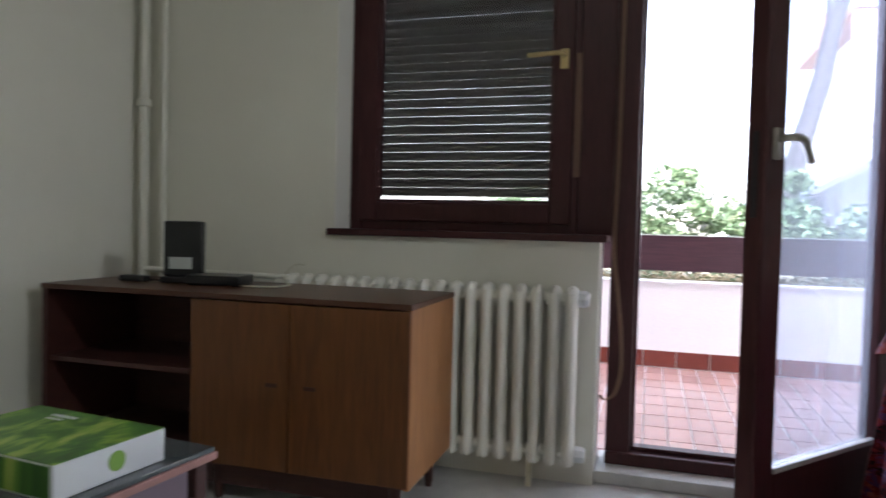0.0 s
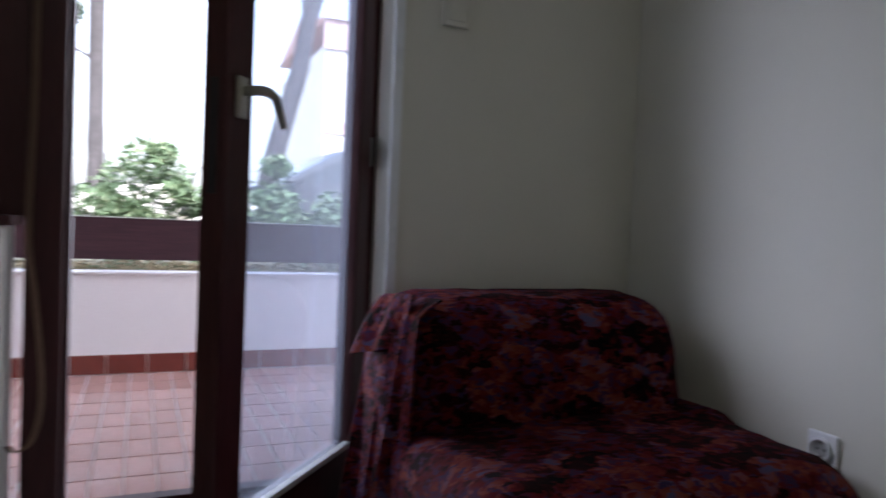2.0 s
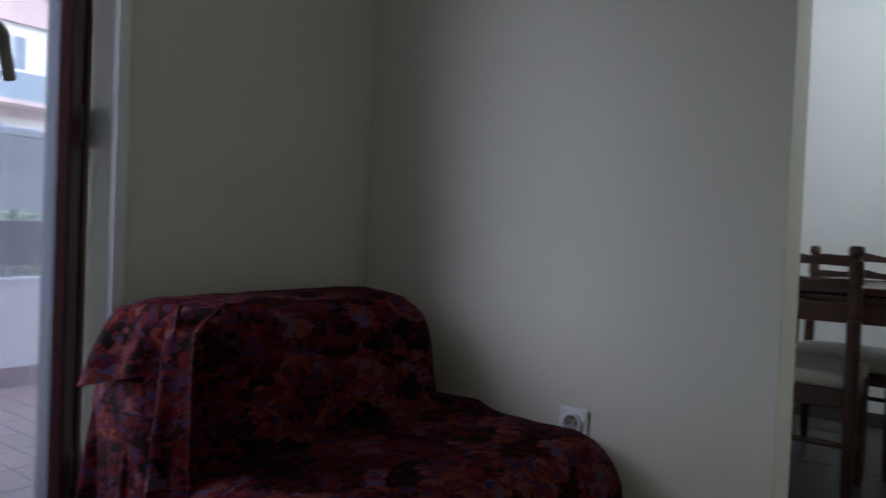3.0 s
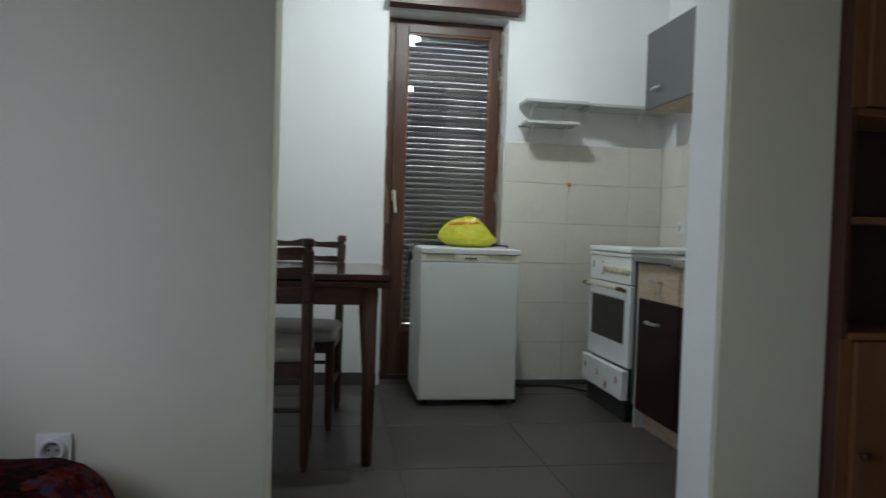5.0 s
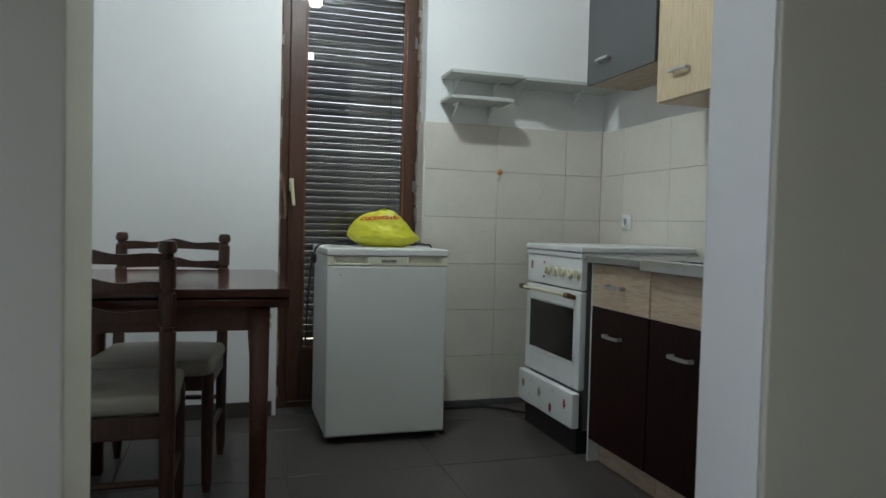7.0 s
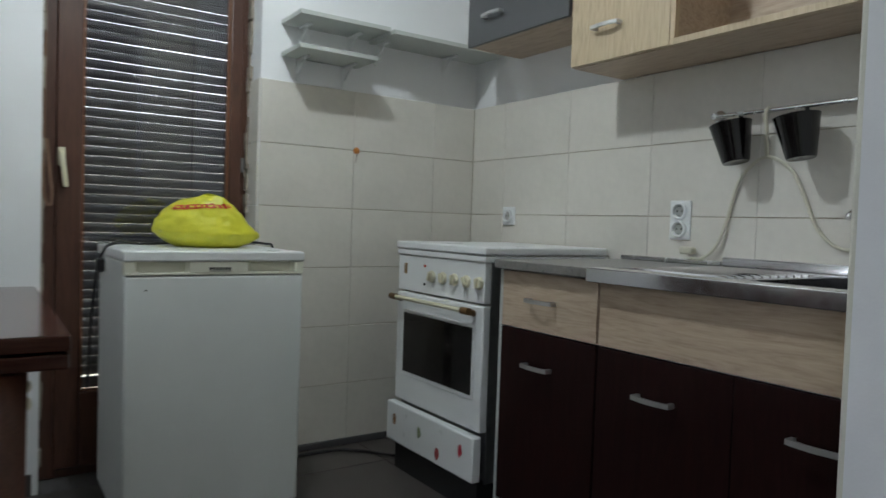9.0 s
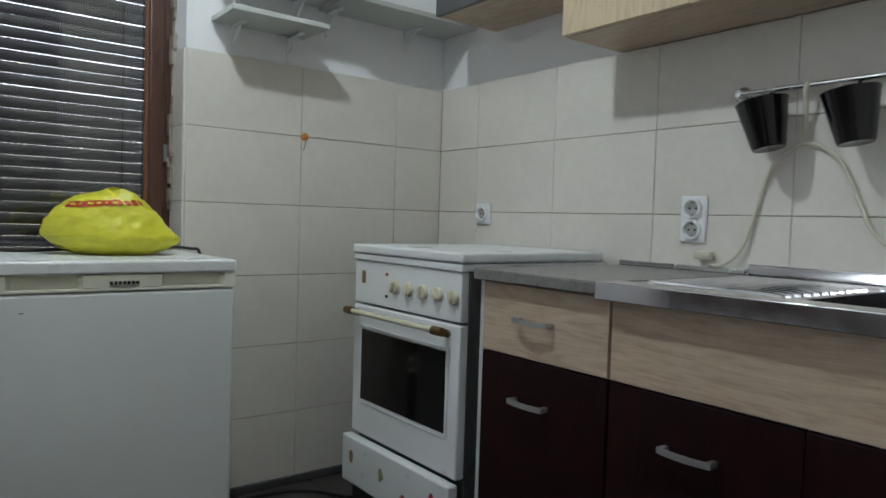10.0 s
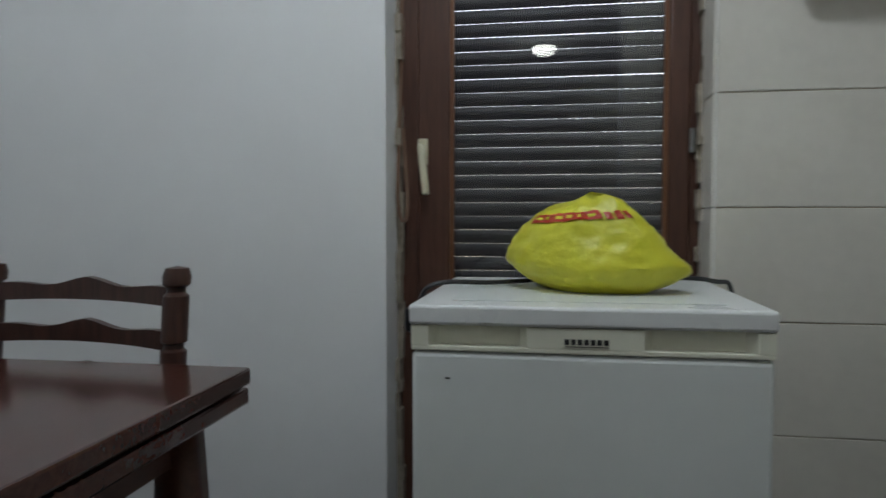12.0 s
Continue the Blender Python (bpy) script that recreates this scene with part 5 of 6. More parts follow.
def taper_leg_bm(w0, w1, h):
    bm = box_bm(bmesh.new(), -0.5, 0.5, -0.5, 0.5, 0, h)
    for v in bm.verts:
        k = w1 if v.co.z > h / 2 else w0
        v.co.x *= k
        v.co.y *= k
    bmesh.ops.bevel(bm, geom=bm.edges[:], offset=0.004, segments=2, affect="EDGES")
    return bm


for lx in (TX0 + 0.045, TX1 - 0.062):
    for ly in (TY0 + 0.087, TY1 - 0.072):
        lg = taper_leg_bm(0.044, 0.057, 0.717)
        for v in lg.verts:
            k = (1 - v.co.z / 0.717) ** 2
            v.co.x += (0.014 if lx > 3.3 else -0.014) * k
            v.co.y -= (0.045 if lx > 3.3 and ly < 1.1 else 0.0) * k
        leg = part("leg", moved(lg, pose(lx, ly, 0)), M_APRON, table)
        for bz in (0.690, 0.662) if lx < 3.3 and ly < 1.1 else ():
            part("bolt_cap", moved(lathe_bm([(0.010, 0.0), (0.010, 0.003), (0.006, 0.006), (0.0, 0.007)], 12), pose(lx - 0.012, ly - 0.028, bz, 90, 0, 0)), M_CREAM, leg, "pale bolt cap")


def chair(m):
    c = thing("dining_chair", "dark turned-post dining chair with a beige padded seat", "chair", m, "chairs at the dining table")
    hw = 0.200

    def lean(z):
        return -0.205 - max(0.0, z - 0.42) * 0.10

    prof = [(0.013, 0.0), (0.019, 0.05), (0.021, 0.30), (0.022, 0.40), (0.022, 0.60), (0.0225, 0.662), (0.017, 0.666), (0.017, 0.674), (0.0225, 0.678), (0.0225, 0.768), (0.017, 0.772), (0.017, 0.780),
            (0.0225, 0.784), (0.0225, 0.862), (0.016, 0.868), (0.016, 0.876), (0.0235, 0.882), (0.0245, 0.895), (0.020, 0.910), (0.0, 0.914)]
    for s_ in (-1, 1):
        bm = lathe_bm(prof, 14)
        for v in bm.verts:
            v.co.x += s_ * hw
            v.co.y += lean(v.co.z)
        part("back_leg", bm, M_WALNUT, c)
        part("front_leg", lathe_bm([(0.014, 0.0), (0.019, 0.04), (0.022, 0.22), (0.021, 0.40), (0.021, 0.425)], 12, s_ * 0.202, 0.205), M_WALNUT, c)
        part("side_rail", boxes((s_ * 0.198 - 0.011, s_ * 0.198 + 0.011, -0.20, 0.205, 0.365, 0.425), bev=0.003), M_WALNUT, c)
        part("side_stretcher", tube_bm([(s_ * 0.2, -0.20, 0.19), (s_ * 0.202, 0.205, 0.19)], 0.010, 8), M_WALNUT, c)
    for zc in (0.862, 0.786, 0.708):
        # wavy top edge, bowed backwards
        n = 18
        bm = bmesh.new()
        rows = []
        for i in range(n + 1):
            u = i / n * 2 - 1
            x = u * hw
            y = lean(zc) - 0.022 * (1 - u * u)
            top = zc + 0.019 + 0.009 * math.cos(u * math.pi * 2.2) * (1 - abs(u)) - 0.006 * abs(u)
            bot = zc - 0.020 + 0.006 * (1 - u * u)
            rows.append([bm.verts.new((x, y - 0.008, bot)), bm.verts.new((x, y + 0.008, bot)), bm.verts.new((x, y + 0.008, top)), bm.verts.new((x, y - 0.008, top))])
        for r0, r1 in zip(rows, rows[1:]):
            for k in range(4):
                bm.faces.new((r0[k], r0[(k + 1) % 4], r1[(k + 1) % 4], r1[k]))
        bm.faces.new(rows[0])
        bm.faces.new(rows[-1])
        part("back_slat", bm, M_WALNUT, c)
    part("front_rail", boxes((-0.20, 0.20, 0.195, 0.217, 0.365, 0.425), bev=0.003), M_WALNUT, c)
    part("rear_rail", boxes((-0.195, 0.195, -0.215, -0.193, 0.365, 0.425), bev=0.003), M_WALNUT, c)
    part("stretcher", tube_bm([(-0.2, -0.205, 0.24), (0.2, -0.205, 0.24)], 0.010, 8), M_WALNUT, c)
    pad = cushion_bm(-0.218, 0.218, -0.185, 0.235, 0.418, 0.472, 0.022, 6, 0.002, 3.0)
    for v in pad.verts:
        if v.co.z > 0.45:
            v.co.z += 0.012 * (1 - (v.co.x / 0.205) ** 2) * (1 - (v.co.y / 0.24) ** 2)
    part("seat", pad, M_SEAT, c, "beige padded seat")
    return c


ch = chair(pose(3.125, 1.287, 0, 0, 0, -90))
copy_thing(ch, pose(3.686, 1.176, 0, 0, 0, 84))

# ---- kitchen ceiling lamp ----
lampk = thing("ceiling_lamp", "flat round white ceiling lamp in the kitchen", "lamp", pose(LAMP[0], LAMP[1], H))
part("housing", lathe_bm([(0.0, -0.0005), (0.075, -0.0005), (0.078, -0.012), (0.070, -0.030), (0.0, -0.030)], 28), M_WHITE, lampk)
part("diffuser", lathe_bm([(0.0, -0.0302), (0.062, -0.0302), (0.058, -0.040), (0.040, -0.046), (0.0, -0.048)], 28), glow_mat("lit_diffuser", (1.0, 1.0, 0.96), 12.0), lampk, "glowing opal diffuser")

# ---- balcony ----
struct("balcony_floor", boxes((-3.2, 4.2, NY1, BAL1 + 0.14, -0.18, -0.024)), M_REDGROUT, "pale grout bed of the red balcony floor", "floor")
struct("balcony_slab", boxes((-3.2, 4.2, NY1, 3.99, 2.66, 2.82)), M_PARAPET, "white slab over the balcony", "ceiling")
struct("facade", boxes((-3.2, LX0 - 0.2, NY1 - 0.01, NY1 + 0.15, -0.2, 2.66), (KX0, 4.2, NY1 - 0.01, NY1 + 0.15, -0.2, 2.66)), M_PARAPET, "white rendered outside wall", "wall")
struct("parapet", boxes((-3.2, 4.2, BAL1, BAL1 + 0.14, -0.2, 0.553), (-3.2, 4.2, BAL1 + 0.42, BAL1 + 0.5, -0.2, 0.553), bev=0.004), M_PARAPET, "white rendered balcony planter wall", "wall")
struct("parapet_cap", boxes((-3.2, 4.2, BAL1 - 0.012, BAL1 + 0.145, 0.5532, 0.570), bev=0.004), M_PARAPET, "white coping on the planter wall", "coping")
struct("planter_soil", boxes((-3.2, 4.2, BAL1 + 0.14, BAL1 + 0.42, 0.30, 0.54)), mat("dry_soil", (0.22, 0.17, 0.12), 0.95, 0.5, 30, 0.9, 60), "dry soil in the planter", "soil")
skirt = struct("balcony_skirting", boxes((-3.2, 4.2, BAL1 - 0.004, BAL1 - 0.001, -0.024, 0.095)), M_REDGROUT, "red tile skirting of the balcony", "skirting")
rail_b = thing("balcony_rail", "dark stained rail board above the balcony wall", "rail")
part("board", boxes((-3.15, 4.15, BAL1 + 0.02, BAL1 + 0.055, 0.638, 0.878), bev=0.006), M_RAILBOARD, rail_b)
part("cap", boxes((-3.15, 4.15, BAL1 + 0.015, BAL1 + 0.06, 0.8785, 0.884), bev=0.002), M_SHELF, rail_b, "pale top edge")
for px in (-2.9, -1.3, 1.9, 3.6):
    part("post", boxes((px - 0.02, px + 0.02, BAL1 + 0.056, BAL1 + 0.09, 0.5, 0.88), bev=0.003), M_GREYMETAL, rail_b)
# scalloped awning edge under the slab
awn = thing("awning", "faded pink scalloped awning edge over the balcony", "awning")
sc = bmesh.new()
for i in range(28):
    cx = -1.4 + i * 0.12
    ring = [(cx - 0.06, 2.66)] + [(cx - 0.06 * math.cos(math.pi * k / 8), 2.25 - 0.035 * math.sin(math.pi * k / 8)) for k in range(9)] + [(cx + 0.06, 2.66)]
    vs = [sc.verts.new((a, 3.98, b)) for a, b in ring]
    vb = [sc.verts.new((a, 3.983, b)) for a, b in ring]
    sc.faces.new(vs)
    sc.faces.new(vb)
    for k in range(len(vs)):
        j = (k + 1) % len(vs)
        sc.faces.new((vs[k], vs[j], vb[j], vb[k]))
part("valance", sc, mat("faded_pink_canvas", (0.55, 0.36, 0.36), 0.9, 0.1, 20), awn)

# ---- garden and street ----
GZ = 0.46
M_GROUND = mat("dry_grass_and_gravel", (0.27, 0.25, 0.19), 0.95, 0.4, 1.2, 0.8, 14)
struct("ground", boxes((-400, 400, BAL1 + 0.5, 900, GZ - 1.0, GZ)), M_GROUND, "pale dry garden ground")
struct("ground_side", boxes((KXO, 400, -300, BAL1 + 0.5, -1.2, -0.9)), M_GROUND, "pale dry ground beside the house", "ground")
struct("road", boxes((-120, 120, 11.5, 17.5, GZ - 0.2, GZ + 0.004)), mat("worn_asphalt", (0.075, 0.073, 0.07), 0.9, 0.3, 3, 0.5, 120), "worn asphalt street")
struct("kerb", boxes((-120, 120, 11.3, 11.5, GZ - 0.2, GZ + 0.12), bev=0.01), M_PARAPET, "pale kerb stone", "kerb")


def leaf_mat(name, c):
    m = mat(name, c, 0.55, 0.5, 3.0, 0, 40)
    return m


M_LEAF = leaf_mat("bush_leaf", (0.105, 0.165, 0.085))
M_LEAFY = leaf_mat("light_leaf", (0.17, 0.22, 0.12))
M_NEEDLE = leaf_mat("pine_needles", (0.045, 0.080, 0.035))
M_BARK = mat("pine_bark", (0.075, 0.068, 0.072), 0.95, 0.5, 9, 0.9, 40)
M_FLOWER = mat("white_blossom", (0.74, 0.72, 0.68), 0.7, 0.05)


def leaves_bm(count, place, size, seed):
    rng = random.Random(seed)
    verts, faces = [], []
    for _ in range(count):
        p = place(rng)
        s = size * rng.uniform(0.6, 1.3)
        a = Vector((rng.gauss(0, 1), rng.gauss(0, 1), rng.gauss(0, 0.6))).normalized()
        b = a.orthogonal().normalized()
        b.rotate(Matrix.Rotation(rng.uniform(0, 6.28), 3, a))
        i = len(verts)
        verts += [p - a * s, p + b * s * 0.42 + a * s * 0.1, p + a * s, p - b * s * 0.42 + a * s * 0.1]
        faces.append((i, i + 1, i + 2, i + 3))
    return verts, faces


def leaf_part(name, verts, faces, material, parent, label=""):
    me = bpy.data.meshes.new(name)
    me.from_pydata([tuple(v) for v in verts], [], faces)
    me.materials.append(material)
    ob = new(name, me)
    ob.parent = parent
    if label:
        tagged(ob, label)
    return ob


def in_clumps(clumps):
    def place(rng):
        c, r = clumps[rng.randrange(len(clumps))]
        d = Vector((rng.gauss(0, 1), rng.gauss(0, 1), rng.gauss(0, 1))).normalized() * r * rng.uniform(0.45, 1.05)
        d.z *= 0.8
        return Vector(c) + d
    return place


def bush(label, x, y, w, h, seed, flowers=False):
    b = thing("bush", label, "bush", group="shrubs beyond the balcony")
    rng = random.Random(seed)
    clumps = []
    for _ in range(int(26 * w)):
        cx = x + rng.uniform(-w / 2, w / 2)
        hh = h * (1 - 0.35 * abs(cx - x) / (w / 2)) * rng.uniform(0.75, 1.1)
        clumps.append(((cx, y + rng.uniform(-0.35, 0.35), GZ + rng.uniform(0.15, max(0.2, hh - 0.15))), rng.uniform(0.13, 0.26)))
    v, f = leaves_bm(int(5200 * w), in_clumps(clumps), 0.042, seed)
    tagged(leaf_part("foliage", v, f, M_LEAF, b), kind="stuff")
    v, f = leaves_bm(int(1700 * w), in_clumps(clumps), 0.036, seed + 1)
    tagged(leaf_part("young_foliage", v, f, M_LEAFY, b, "paler young leaves"), kind="stuff")
    for k in range(6):
        sx = x + rng.uniform(-w / 2, w / 2) * 0.8
        part("stem", tube_bm([(sx, y, GZ - 0.05), (sx + rng.uniform(-0.1, 0.1), y + rng.uniform(-0.1, 0.1), GZ + h * 0.45), (sx + rng.uniform(-0.2, 0.2), y, GZ + h * 0.8)], [0.016, 0.011, 0.005], 6), M_BARK, b)
    if flowers:
        low = [((c[0], c[1] - 0.25, GZ + rng.uniform(0.25, 0.65)), 0.12) for c, r in clumps[::2]]
        v, f = leaves_bm(int(200 * w), in_clumps(low), 0.036, seed + 2)
        tagged(leaf_part("blossom", v, f, M_FLOWER, b, "white blossom"), kind="stuff")
    return b


bush("green leafy shrub with white blossom low down", 0.62, 6.9, 1.35, 1.12, 11, True)
bush("dense green shrub beyond the balcony rail", 1.62, 7.0, 1.15, 1.05, 12)
bush("green shrub with a loose outline", 2.75, 7.3, 1.2, 0.62, 13)
bush("low green shrub with white blossom", -1.0, 7.2, 1.3, 0.95, 14, True)

# dry creepers in the planter
dry = thing("planter_plants", "dry yellowish creeping plants in the balcony planter", "plants")
v, f = leaves_bm(5200, lambda r: Vector((r.uniform(-2.2, 3.6), BAL1 + 0.14 + r.uniform(0.02, 0.26), 0.545 + abs(r.gauss(0, 0.035)))), 0.024, 21)
tagged(leaf_part("dry_leaf", v, f, mat("dry_leaf", (0.36, 0.30, 0.19), 0.9, 0.5, 6), dry), kind="stuff")
v, f = leaves_bm(1800, lambda r: Vector((r.uniform(-2.2, 3.6), BAL1 + 0.14 + r.uniform(0.02, 0.26), 0.545 + abs(r.gauss(0, 0.035)))), 0.022, 22)
tagged(leaf_part("green_leaf", v, f, M_LEAFY, dry), kind="stuff")


def pine(label, pts, radii, limbs, crown, seed):
    t = thing("pine_tree", label, "tree", group="pines in the garden")
    line = smooth_line(pts, 8)
    n = len(line)
    rr = [np.interp(i / (n - 1), [k / (len(radii) - 1) for k in range(len(radii))], radii) * (1 + 0.08 * noise.noise(Vector((i * 0.9, seed, 0)))) for i in range(n)]
    part("trunk", tube_bm(line, rr, 12), M_BARK, t)
    for a, b, c, r in limbs:
        part("limb", tube_bm(smooth_line([a, b, c], 5), [r * (1 - 0.07 * k) for k in range(11)], 8), M_BARK, t)
    v, f = leaves_bm(9000, in_clumps(crown), 0.085, seed)
    tagged(leaf_part("crown", v, f, M_NEEDLE, t), kind="stuff")
    return t


pine("straight pine trunk with pinkish bark", [(-0.02, 9.3, GZ - 0.1), (-0.05, 9.3, 2.2), (-0.06, 9.3, 4.2), (0.0, 9.3, 7.5)], [0.105, 0.09, 0.085, 0.06],
     [((-0.05, 9.3, 2.6), (-0.35, 9.25, 2.75), (-0.65, 9.2, 2.7), 0.018), ((0.0, 9.3, 5.2), (0.7, 9.2, 5.6), (1.2, 9.2, 5.7), 0.035), ((0.0, 9.3, 5.6), (-0.7, 9.2, 6.0), (-1.3, 9.2, 6.1), 0.035)],
     [((-0.45, 9.2, 2.75), 0.13), ((-0.62, 9.2, 2.6), 0.14), ((-0.35, 9.2, 3.1), 0.12), ((-0.5, 9.2, 3.35), 0.13), ((0.9, 9.2, 6.0), 0.6), ((-1.0, 9.2, 6.3), 0.6), ((0, 9.3, 7.4), 0.8)], 31)
pine("leaning forked pine with dark bark", [(1.74, 9.2, GZ - 0.1), (1.92, 9.2, 1.6), (2.20, 9.2, 2.75), (2.32, 9.2, 3.45), (2.62, 9.2, 4.4), (2.9, 9.2, 5.6)], [0.15, 0.125, 0.11, 0.10, 0.075, 0.05],
     [((2.27, 9.2, 3.4), (2.22, 9.2, 3.8), (2.02, 9.2, 4.3), 0.05), ((2.45, 9.2, 3.9), (2.8, 9.15, 4.05), (3.3, 9.1, 4.1), 0.04), ((2.24, 9.2, 3.7), (2.45, 9.1, 4.2), (2.4, 9.1, 4.8), 0.03), ((2.06, 9.2, 2.55), (2.25, 9.1, 2.66), (2.33, 9.1, 2.82), 0.014)],
     [((2.2, 9.2, 5.2), 0.6), ((3.3, 9.1, 4.7), 0.5), ((2.9, 9.2, 6.0), 0.8), ((1.9, 9.2, 4.9), 0.4)], 32)

# ---- parked car beyond the shrubs ----
M_CARPAINT = mat("dark_blue_car_paint", (0.020, 0.024, 0.034), 0.22, 0.05, 4, 0, 300, 0.0, 0.5, 0.6)
car = thing("car", "dark parked car half hidden by the shrubs", "car", pose(3.25, 9.9, GZ, 0, 0, 4))


def car_shell(profile, half, top_in, zmid):
    bm = bmesh.new()
    rows = []
    for s_ in (-1, -0.86, 0.86, 1):
        rows.append([bm.verts.new((x, s_ * half * (1 - top_in * max(0.0, z - zmid)), z if abs(s_) < 1 else zmid + (z - zmid) * 0.93)) for x, z in profile])
    n = len(profile)
    for r0, r1 in zip(rows, rows[1:]):
        for k in range(n):
            bm.faces.new((r0[k], r0[(k + 1) % n], r1[(k + 1) % n], r1[k]))
    bm.faces.new(rows[0])
    bm.faces.new(rows[-1])
    return bm


part("body", car_shell([(-2.0, 0.28), (-2.05, 0.55), (-1.98, 0.80), (-1.2, 0.92), (-0.9, 0.95), (1.3, 0.96), (1.85, 0.93), (2.0, 0.75), (2.02, 0.40), (1.95, 0.28)], 0.85, 0.10, 0.6), M_CARPAINT, car)
part("roof", car_shell([(-1.25, 0.93), (-0.55, 1.36), (-0.1, 1.45), (0.7, 1.45), (1.25, 1.36), (1.72, 0.94), (1.60, 0.93), (1.18, 1.30), (0.7, 1.385), (-0.1, 1.385), (-0.50, 1.30), (-1.12, 0.93)], 0.72, 0.16, 0.9), M_CARPAINT, car)
part("window", car_shell([(-1.10, 0.935), (-0.50, 1.30), (-0.1, 1.38), (0.7, 1.38), (1.16, 1.30), (1.58, 0.935)], 0.70, 0.16, 0.9), mat("dark_car_glass", (0.02, 0.025, 0.03), 0.05, 0.05), car)
for wx in (-1.28, 1.28):
    for wy in (-0.76, 0.76):
        w = part("wheel", moved(lathe_bm([(0.17, -0.10), (0.29, -0.095), (0.315, -0.06), (0.315, 0.06), (0.29, 0.095), (0.17, 0.10)], 26), pose(wx, wy, 0.315, 90, 0, 0)), M_BLACK, car)
        part("rim", moved(lathe_bm([(0.0, -0.07), (0.05, -0.085), (0.17, -0.08), (0.17, 0.08), (0.0, 0.07)], 18), pose(wx, wy, 0.315, 90, 0, 0)), M_CHROME, w)
for hy in (-0.6, 0.6):
    part("headlight", boxes((-2.05, -1.96, hy - 0.14, hy + 0.14, 0.62, 0.76), bev=0.02), M_SHELF, car)

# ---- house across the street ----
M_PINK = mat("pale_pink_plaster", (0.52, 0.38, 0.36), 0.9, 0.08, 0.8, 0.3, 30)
M_HWHITE = mat("off_white_plaster", (0.66, 0.63, 0.60), 0.9, 0.06, 0.8, 0.3, 30)
M_ROOF = mat("red_roof_tile", (0.50, 0.30, 0.26), 0.85, 0.25, 2.0, 0.4, 20)
M_HGLASS = mat("far_window_glass", (0.16, 0.20, 0.25), 0.08, 0.1)
M_HBLUE = mat("blue_grey_balustrade", (0.17, 0.22, 0.27), 0.6, 0.1)
house = thing("house", "pale pink and white house with balconies across the street", "house")
HX0, HX1, HY = 7.3, 24.0, 29.0
part("wall", boxes((HX0, HX1, HY, HY + 10, GZ, 8.3)), M_HWHITE, house)
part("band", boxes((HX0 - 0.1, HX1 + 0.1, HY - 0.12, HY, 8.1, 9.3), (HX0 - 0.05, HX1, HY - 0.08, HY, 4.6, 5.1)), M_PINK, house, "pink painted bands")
part("roof", prism_bm([(HY - 0.25, 9.3), (HY + 5, 10.6), (HY + 10.3, 9.3)], HX0 - 0.1, HX1 + 0.1, "x"), M_ROOF, house)
for fz in (2.0, 6.3):
    for wx in (8.7, 11.0, 13.5, 16.0, 18.5, 21.0):
        wn = part("window", frame_bm(wx, wx + 1.15, fz, fz + 1.4, HY - 0.08, HY - 0.001, 0.09, 0.09, 0.09, 0.09, 0.0), M_WHITE, house)
        part("pane", boxes((wx + 0.09, wx + 1.06, HY - 0.035, HY - 0.02, fz + 0.09, fz + 1.31)), M_HGLASS, wn)
        part("mullion", boxes((wx + 0.55, wx + 0.61, HY - 0.07, HY - 0.036, fz + 0.09, fz + 1.31)), M_WHITE, wn)
        part("sill", boxes((wx - 0.08, wx + 1.23, HY - 0.16, HY - 0.081, fz - 0.08, fz), bev=0.01), M_HWHITE, wn)
for bx in (9.3, 15.4):
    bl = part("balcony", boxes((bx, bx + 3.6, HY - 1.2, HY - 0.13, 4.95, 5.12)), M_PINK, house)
    part("balustrade", boxes((bx, bx + 3.6, HY - 1.2, HY - 1.14, 5.12, 6.1), (bx, bx + 0.06, HY - 1.14, HY - 0.1, 5.12, 6.1)), M_HBLUE, bl, "blue-grey balustrade")
fence = thing("garden_fence", "pale wire garden fence with posts along the street", "fence")
for k in range(14):
    part("post", lathe_bm([(0.02, GZ - 0.05), (0.02, GZ + 1.25), (0.0, GZ + 1.27)], 8, -6 + k * 1.5, 11.0), M_GREYMETAL, fence)
for z in (0.25, 0.7, 1.15):
    part("wire", tube_bm([(-6, 11.0, GZ + z), (13.5, 11.0, GZ + z)], 0.006, 5), M_GREYMETAL, fence)

# ---- tiles, one by one ----
def tile_bm(w, d, h, bev=0.0015):
    bm = box_bm(bmesh.new(), 0, w, 0, d, 0, h)
    top = [e for e in bm.edges if all(v.co.z > h / 2 for v in e.verts)]
    bmesh.ops.bevel(bm, geom=top, offset=bev, segments=1, affect="EDGES")
    return bm


def vary(m, amount):
    """Slight tone of its own for each piece."""
    nt = m.node_tree
    b = nt.nodes["Principled BSDF"]
    link = b.inputs["Base Color"].links[0]
    src = link.from_socket
    oi = nt.nodes.new("ShaderNodeObjectInfo")
    ma = nt.nodes.new("ShaderNodeMath")
    ma.operation = "MULTIPLY_ADD"
    ma.inputs[1].default_value, ma.inputs[2].default_value = amount, 1 - amount / 2
    sc_ = nt.nodes.new("ShaderNodeVectorMath")
    sc_.operation = "SCALE"
    nt.links.new(oi.outputs["Random"], ma.inputs[0])
    nt.links.new(src, sc_.inputs[0])
    nt.links.new(ma.outputs[0], sc_.inputs["Scale"])
    nt.links.new(sc_.outputs["Vector"], b.inputs["Base Color"])


vary(M_WALLTILE, 0.05)
vary(M_REDTILE, 0.22)
vary(M_KITFLOOR, 0.12)
TILE_CACHE = {}


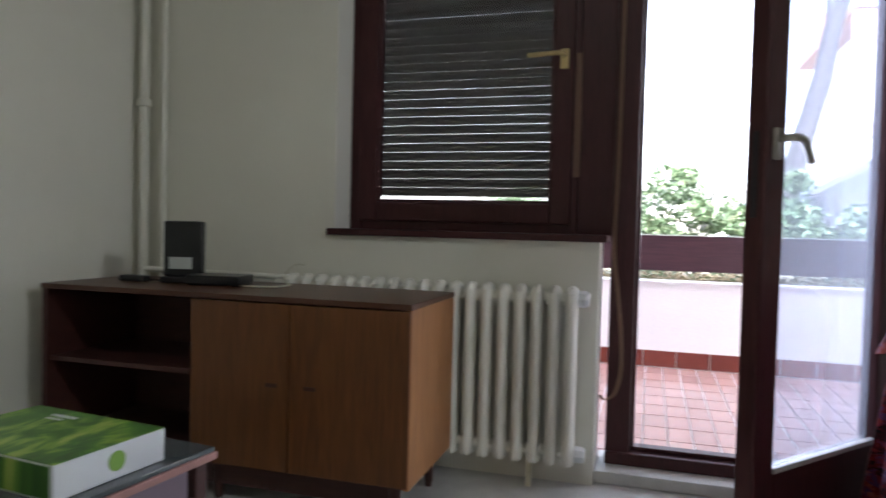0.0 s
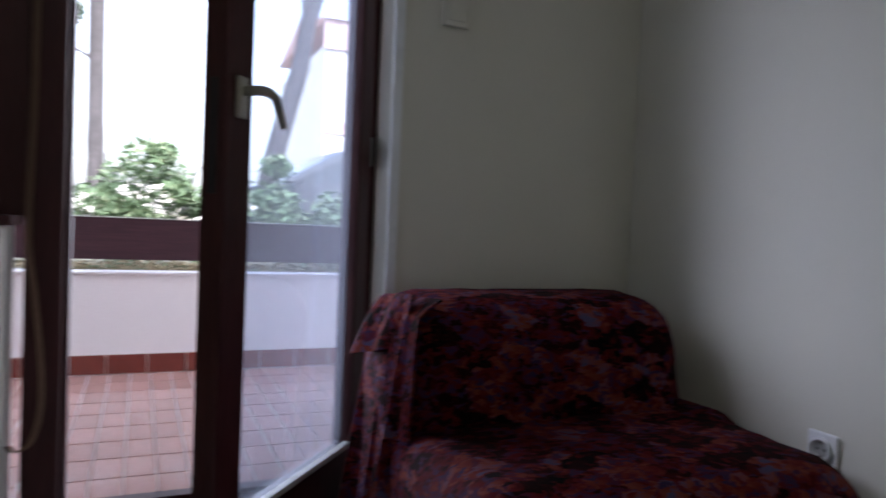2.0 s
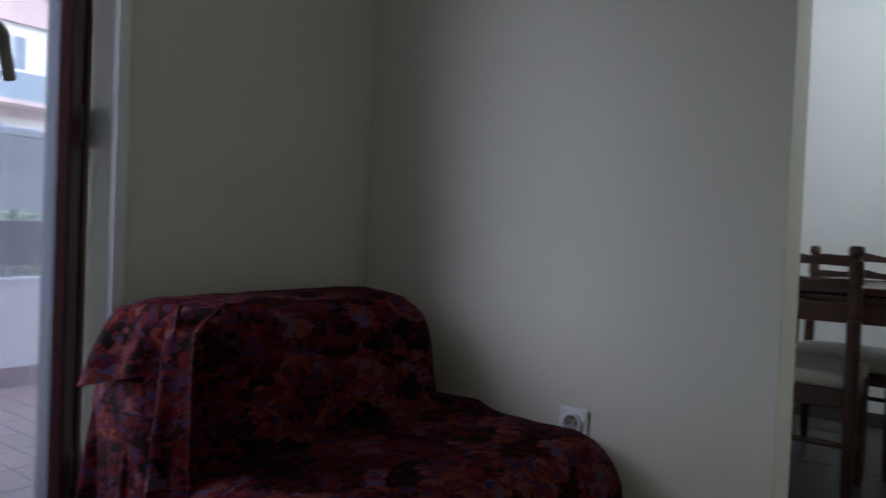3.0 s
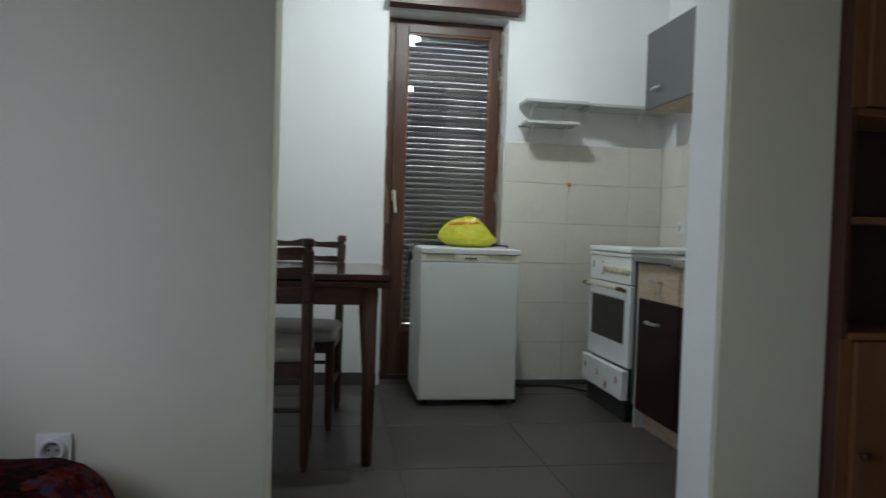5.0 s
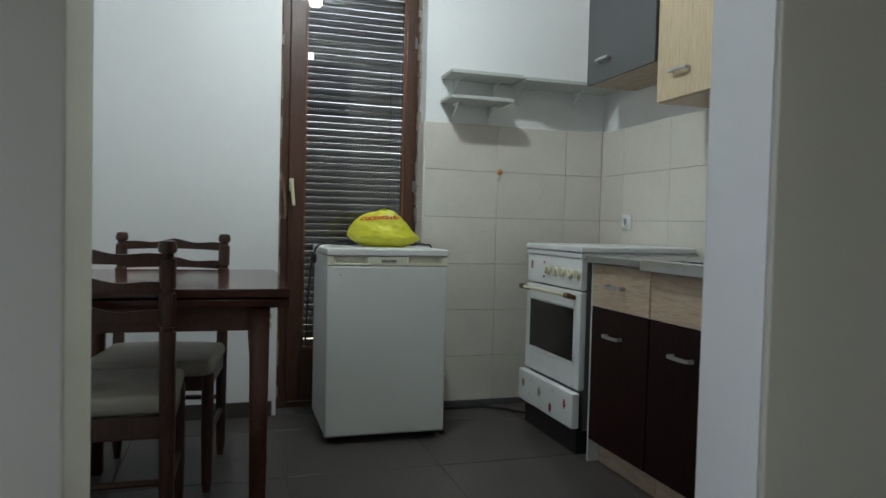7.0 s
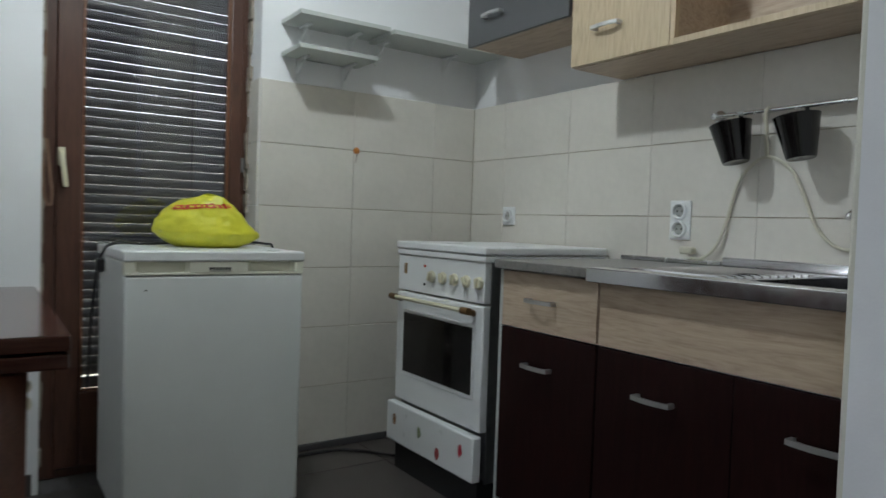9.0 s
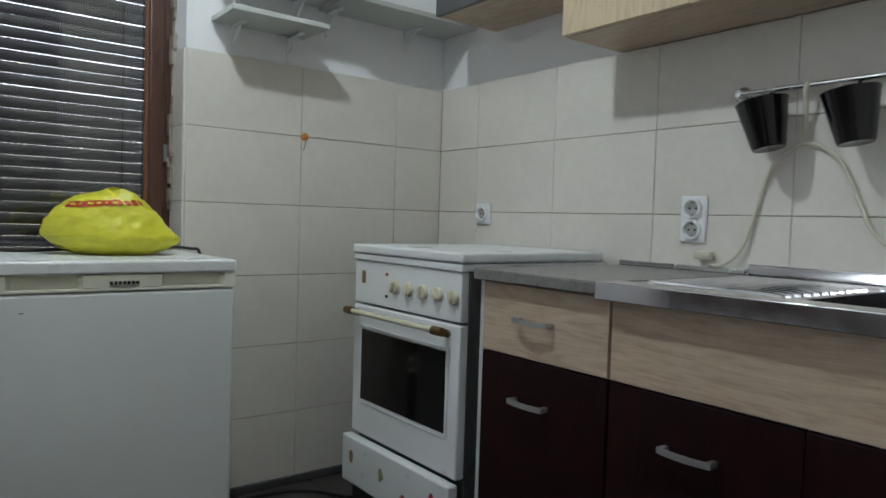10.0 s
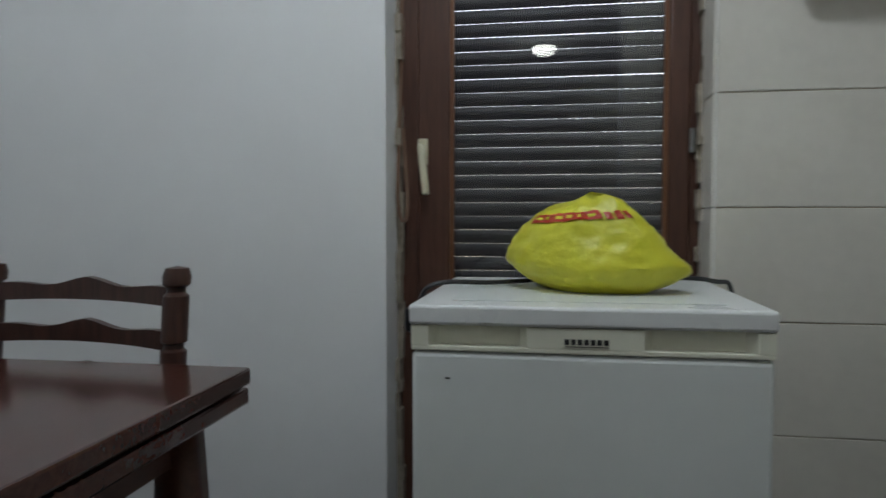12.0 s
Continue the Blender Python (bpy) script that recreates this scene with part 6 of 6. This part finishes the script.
def tile(name, w, d, h, material, parent, m, bev=0.0015):
    key = (round(w, 3), round(d, 3), h, material.name)
    if key not in TILE_CACHE:
        TILE_CACHE[key] = mesh_of(name, tile_bm(w, d, h, bev), material, False)
    ob = new(name, TILE_CACHE[key])
    ob.parent = parent
    ob.matrix_basis = m


# kitchen floor, 0.61 m squares
G = 0.004
P = 0.612
for i in range(-1, 5):
    for j in range(-4, 3):
        xa, xb = max(LX1 + 0.007, 2.31 + (i - 1) * P + G / 2), min(KX1 - 0.001, 2.31 + i * P - G / 2)
        ya, yb = max(HALL0 + 0.002, 0.715 + (j - 0) * P + G / 2), min(KY1 - 0.002, 0.715 + (j + 1) * P - G / 2)
        if xb - xa > 0.02 and yb - ya > 0.02:
            tile("tile", xb - xa, yb - ya, 0.006, M_KITFLOOR, floor_kitchen, pose(xa, ya, -0.006))

# wall tiles, 0.408 x 0.25 m, joints running through
TH, TTOP = 0.250, 1.519
part("grout", boxes((KX1 - 0.004, KX1 - 0.001, KY0 + 0.001, KD0 - 0.001, 0.02, TTOP - 0.002)), M_GROUT, wall_east)
part("grout", boxes((LX1 + 0.268, KX1 - 0.001, KY0 + 0.001, KY0 + 0.004, 0.02, TTOP - 0.002)), M_GROUT, wall_ksouth)
g2, g3 = 0.0026, 0.0013
for r in range(6):
    z = TTOP - (r + 1) * TH
    for ya, yb in ((-0.453, -0.043), (-0.861, -0.453), (-1.0865, -0.861)):
        tile("tile", yb - ya - g3, TH - g2, 0.007, M_WALLTILE, wall_east, pose(KX1 - 0.001, yb - g3 / 2, z + g2 / 2, 90, 0, -90))
    tile("tile", 0.13, TH - g2, 0.006, M_WALLTILE, wall_east, pose(KX1 + 0.132, KD0 + 0.0005, z + g2 / 2, 90, 0, 180))
    xs = [4.4015, 4.167, 3.757, 3.347, 2.937, 2.527, 2.250]
    for xb, xa in zip(xs, xs[1:]):
        tile("tile", xb - xa - g3, TH - g2, 0.007, M_WALLTILE, wall_ksouth, pose(xb - g3 / 2, KY0 + 0.001, z + g2 / 2, 90, 0, 180))

# balcony floor and skirting
PX, PY = 0.1075, 0.215
bf = bpy.data.objects["balcony_floor"]
for i in range(25):
    for j in range(10):
        tile("tile", PX - 0.007, PY - 0.008, 0.008, M_REDTILE, bf, pose(-0.55 + i * PX, BAL1 - 0.006 - (j + 1) * PY, -0.027))
part("outer_tiles", boxes((-3.2, -0.56, NY1 + 0.01, BAL1 - 0.01, -0.026, -0.019), (-0.55 + 25 * PX, 4.2, NY1 + 0.01, BAL1 - 0.01, -0.026, -0.019)), M_REDTILE, bf)
for i in range(20):
    tile("tile", 0.208, 0.108, 0.007, M_REDSKIRT, skirt, pose(-1.0 + i * 0.215, BAL1 - 0.003, -0.016, 90, 0, 0))
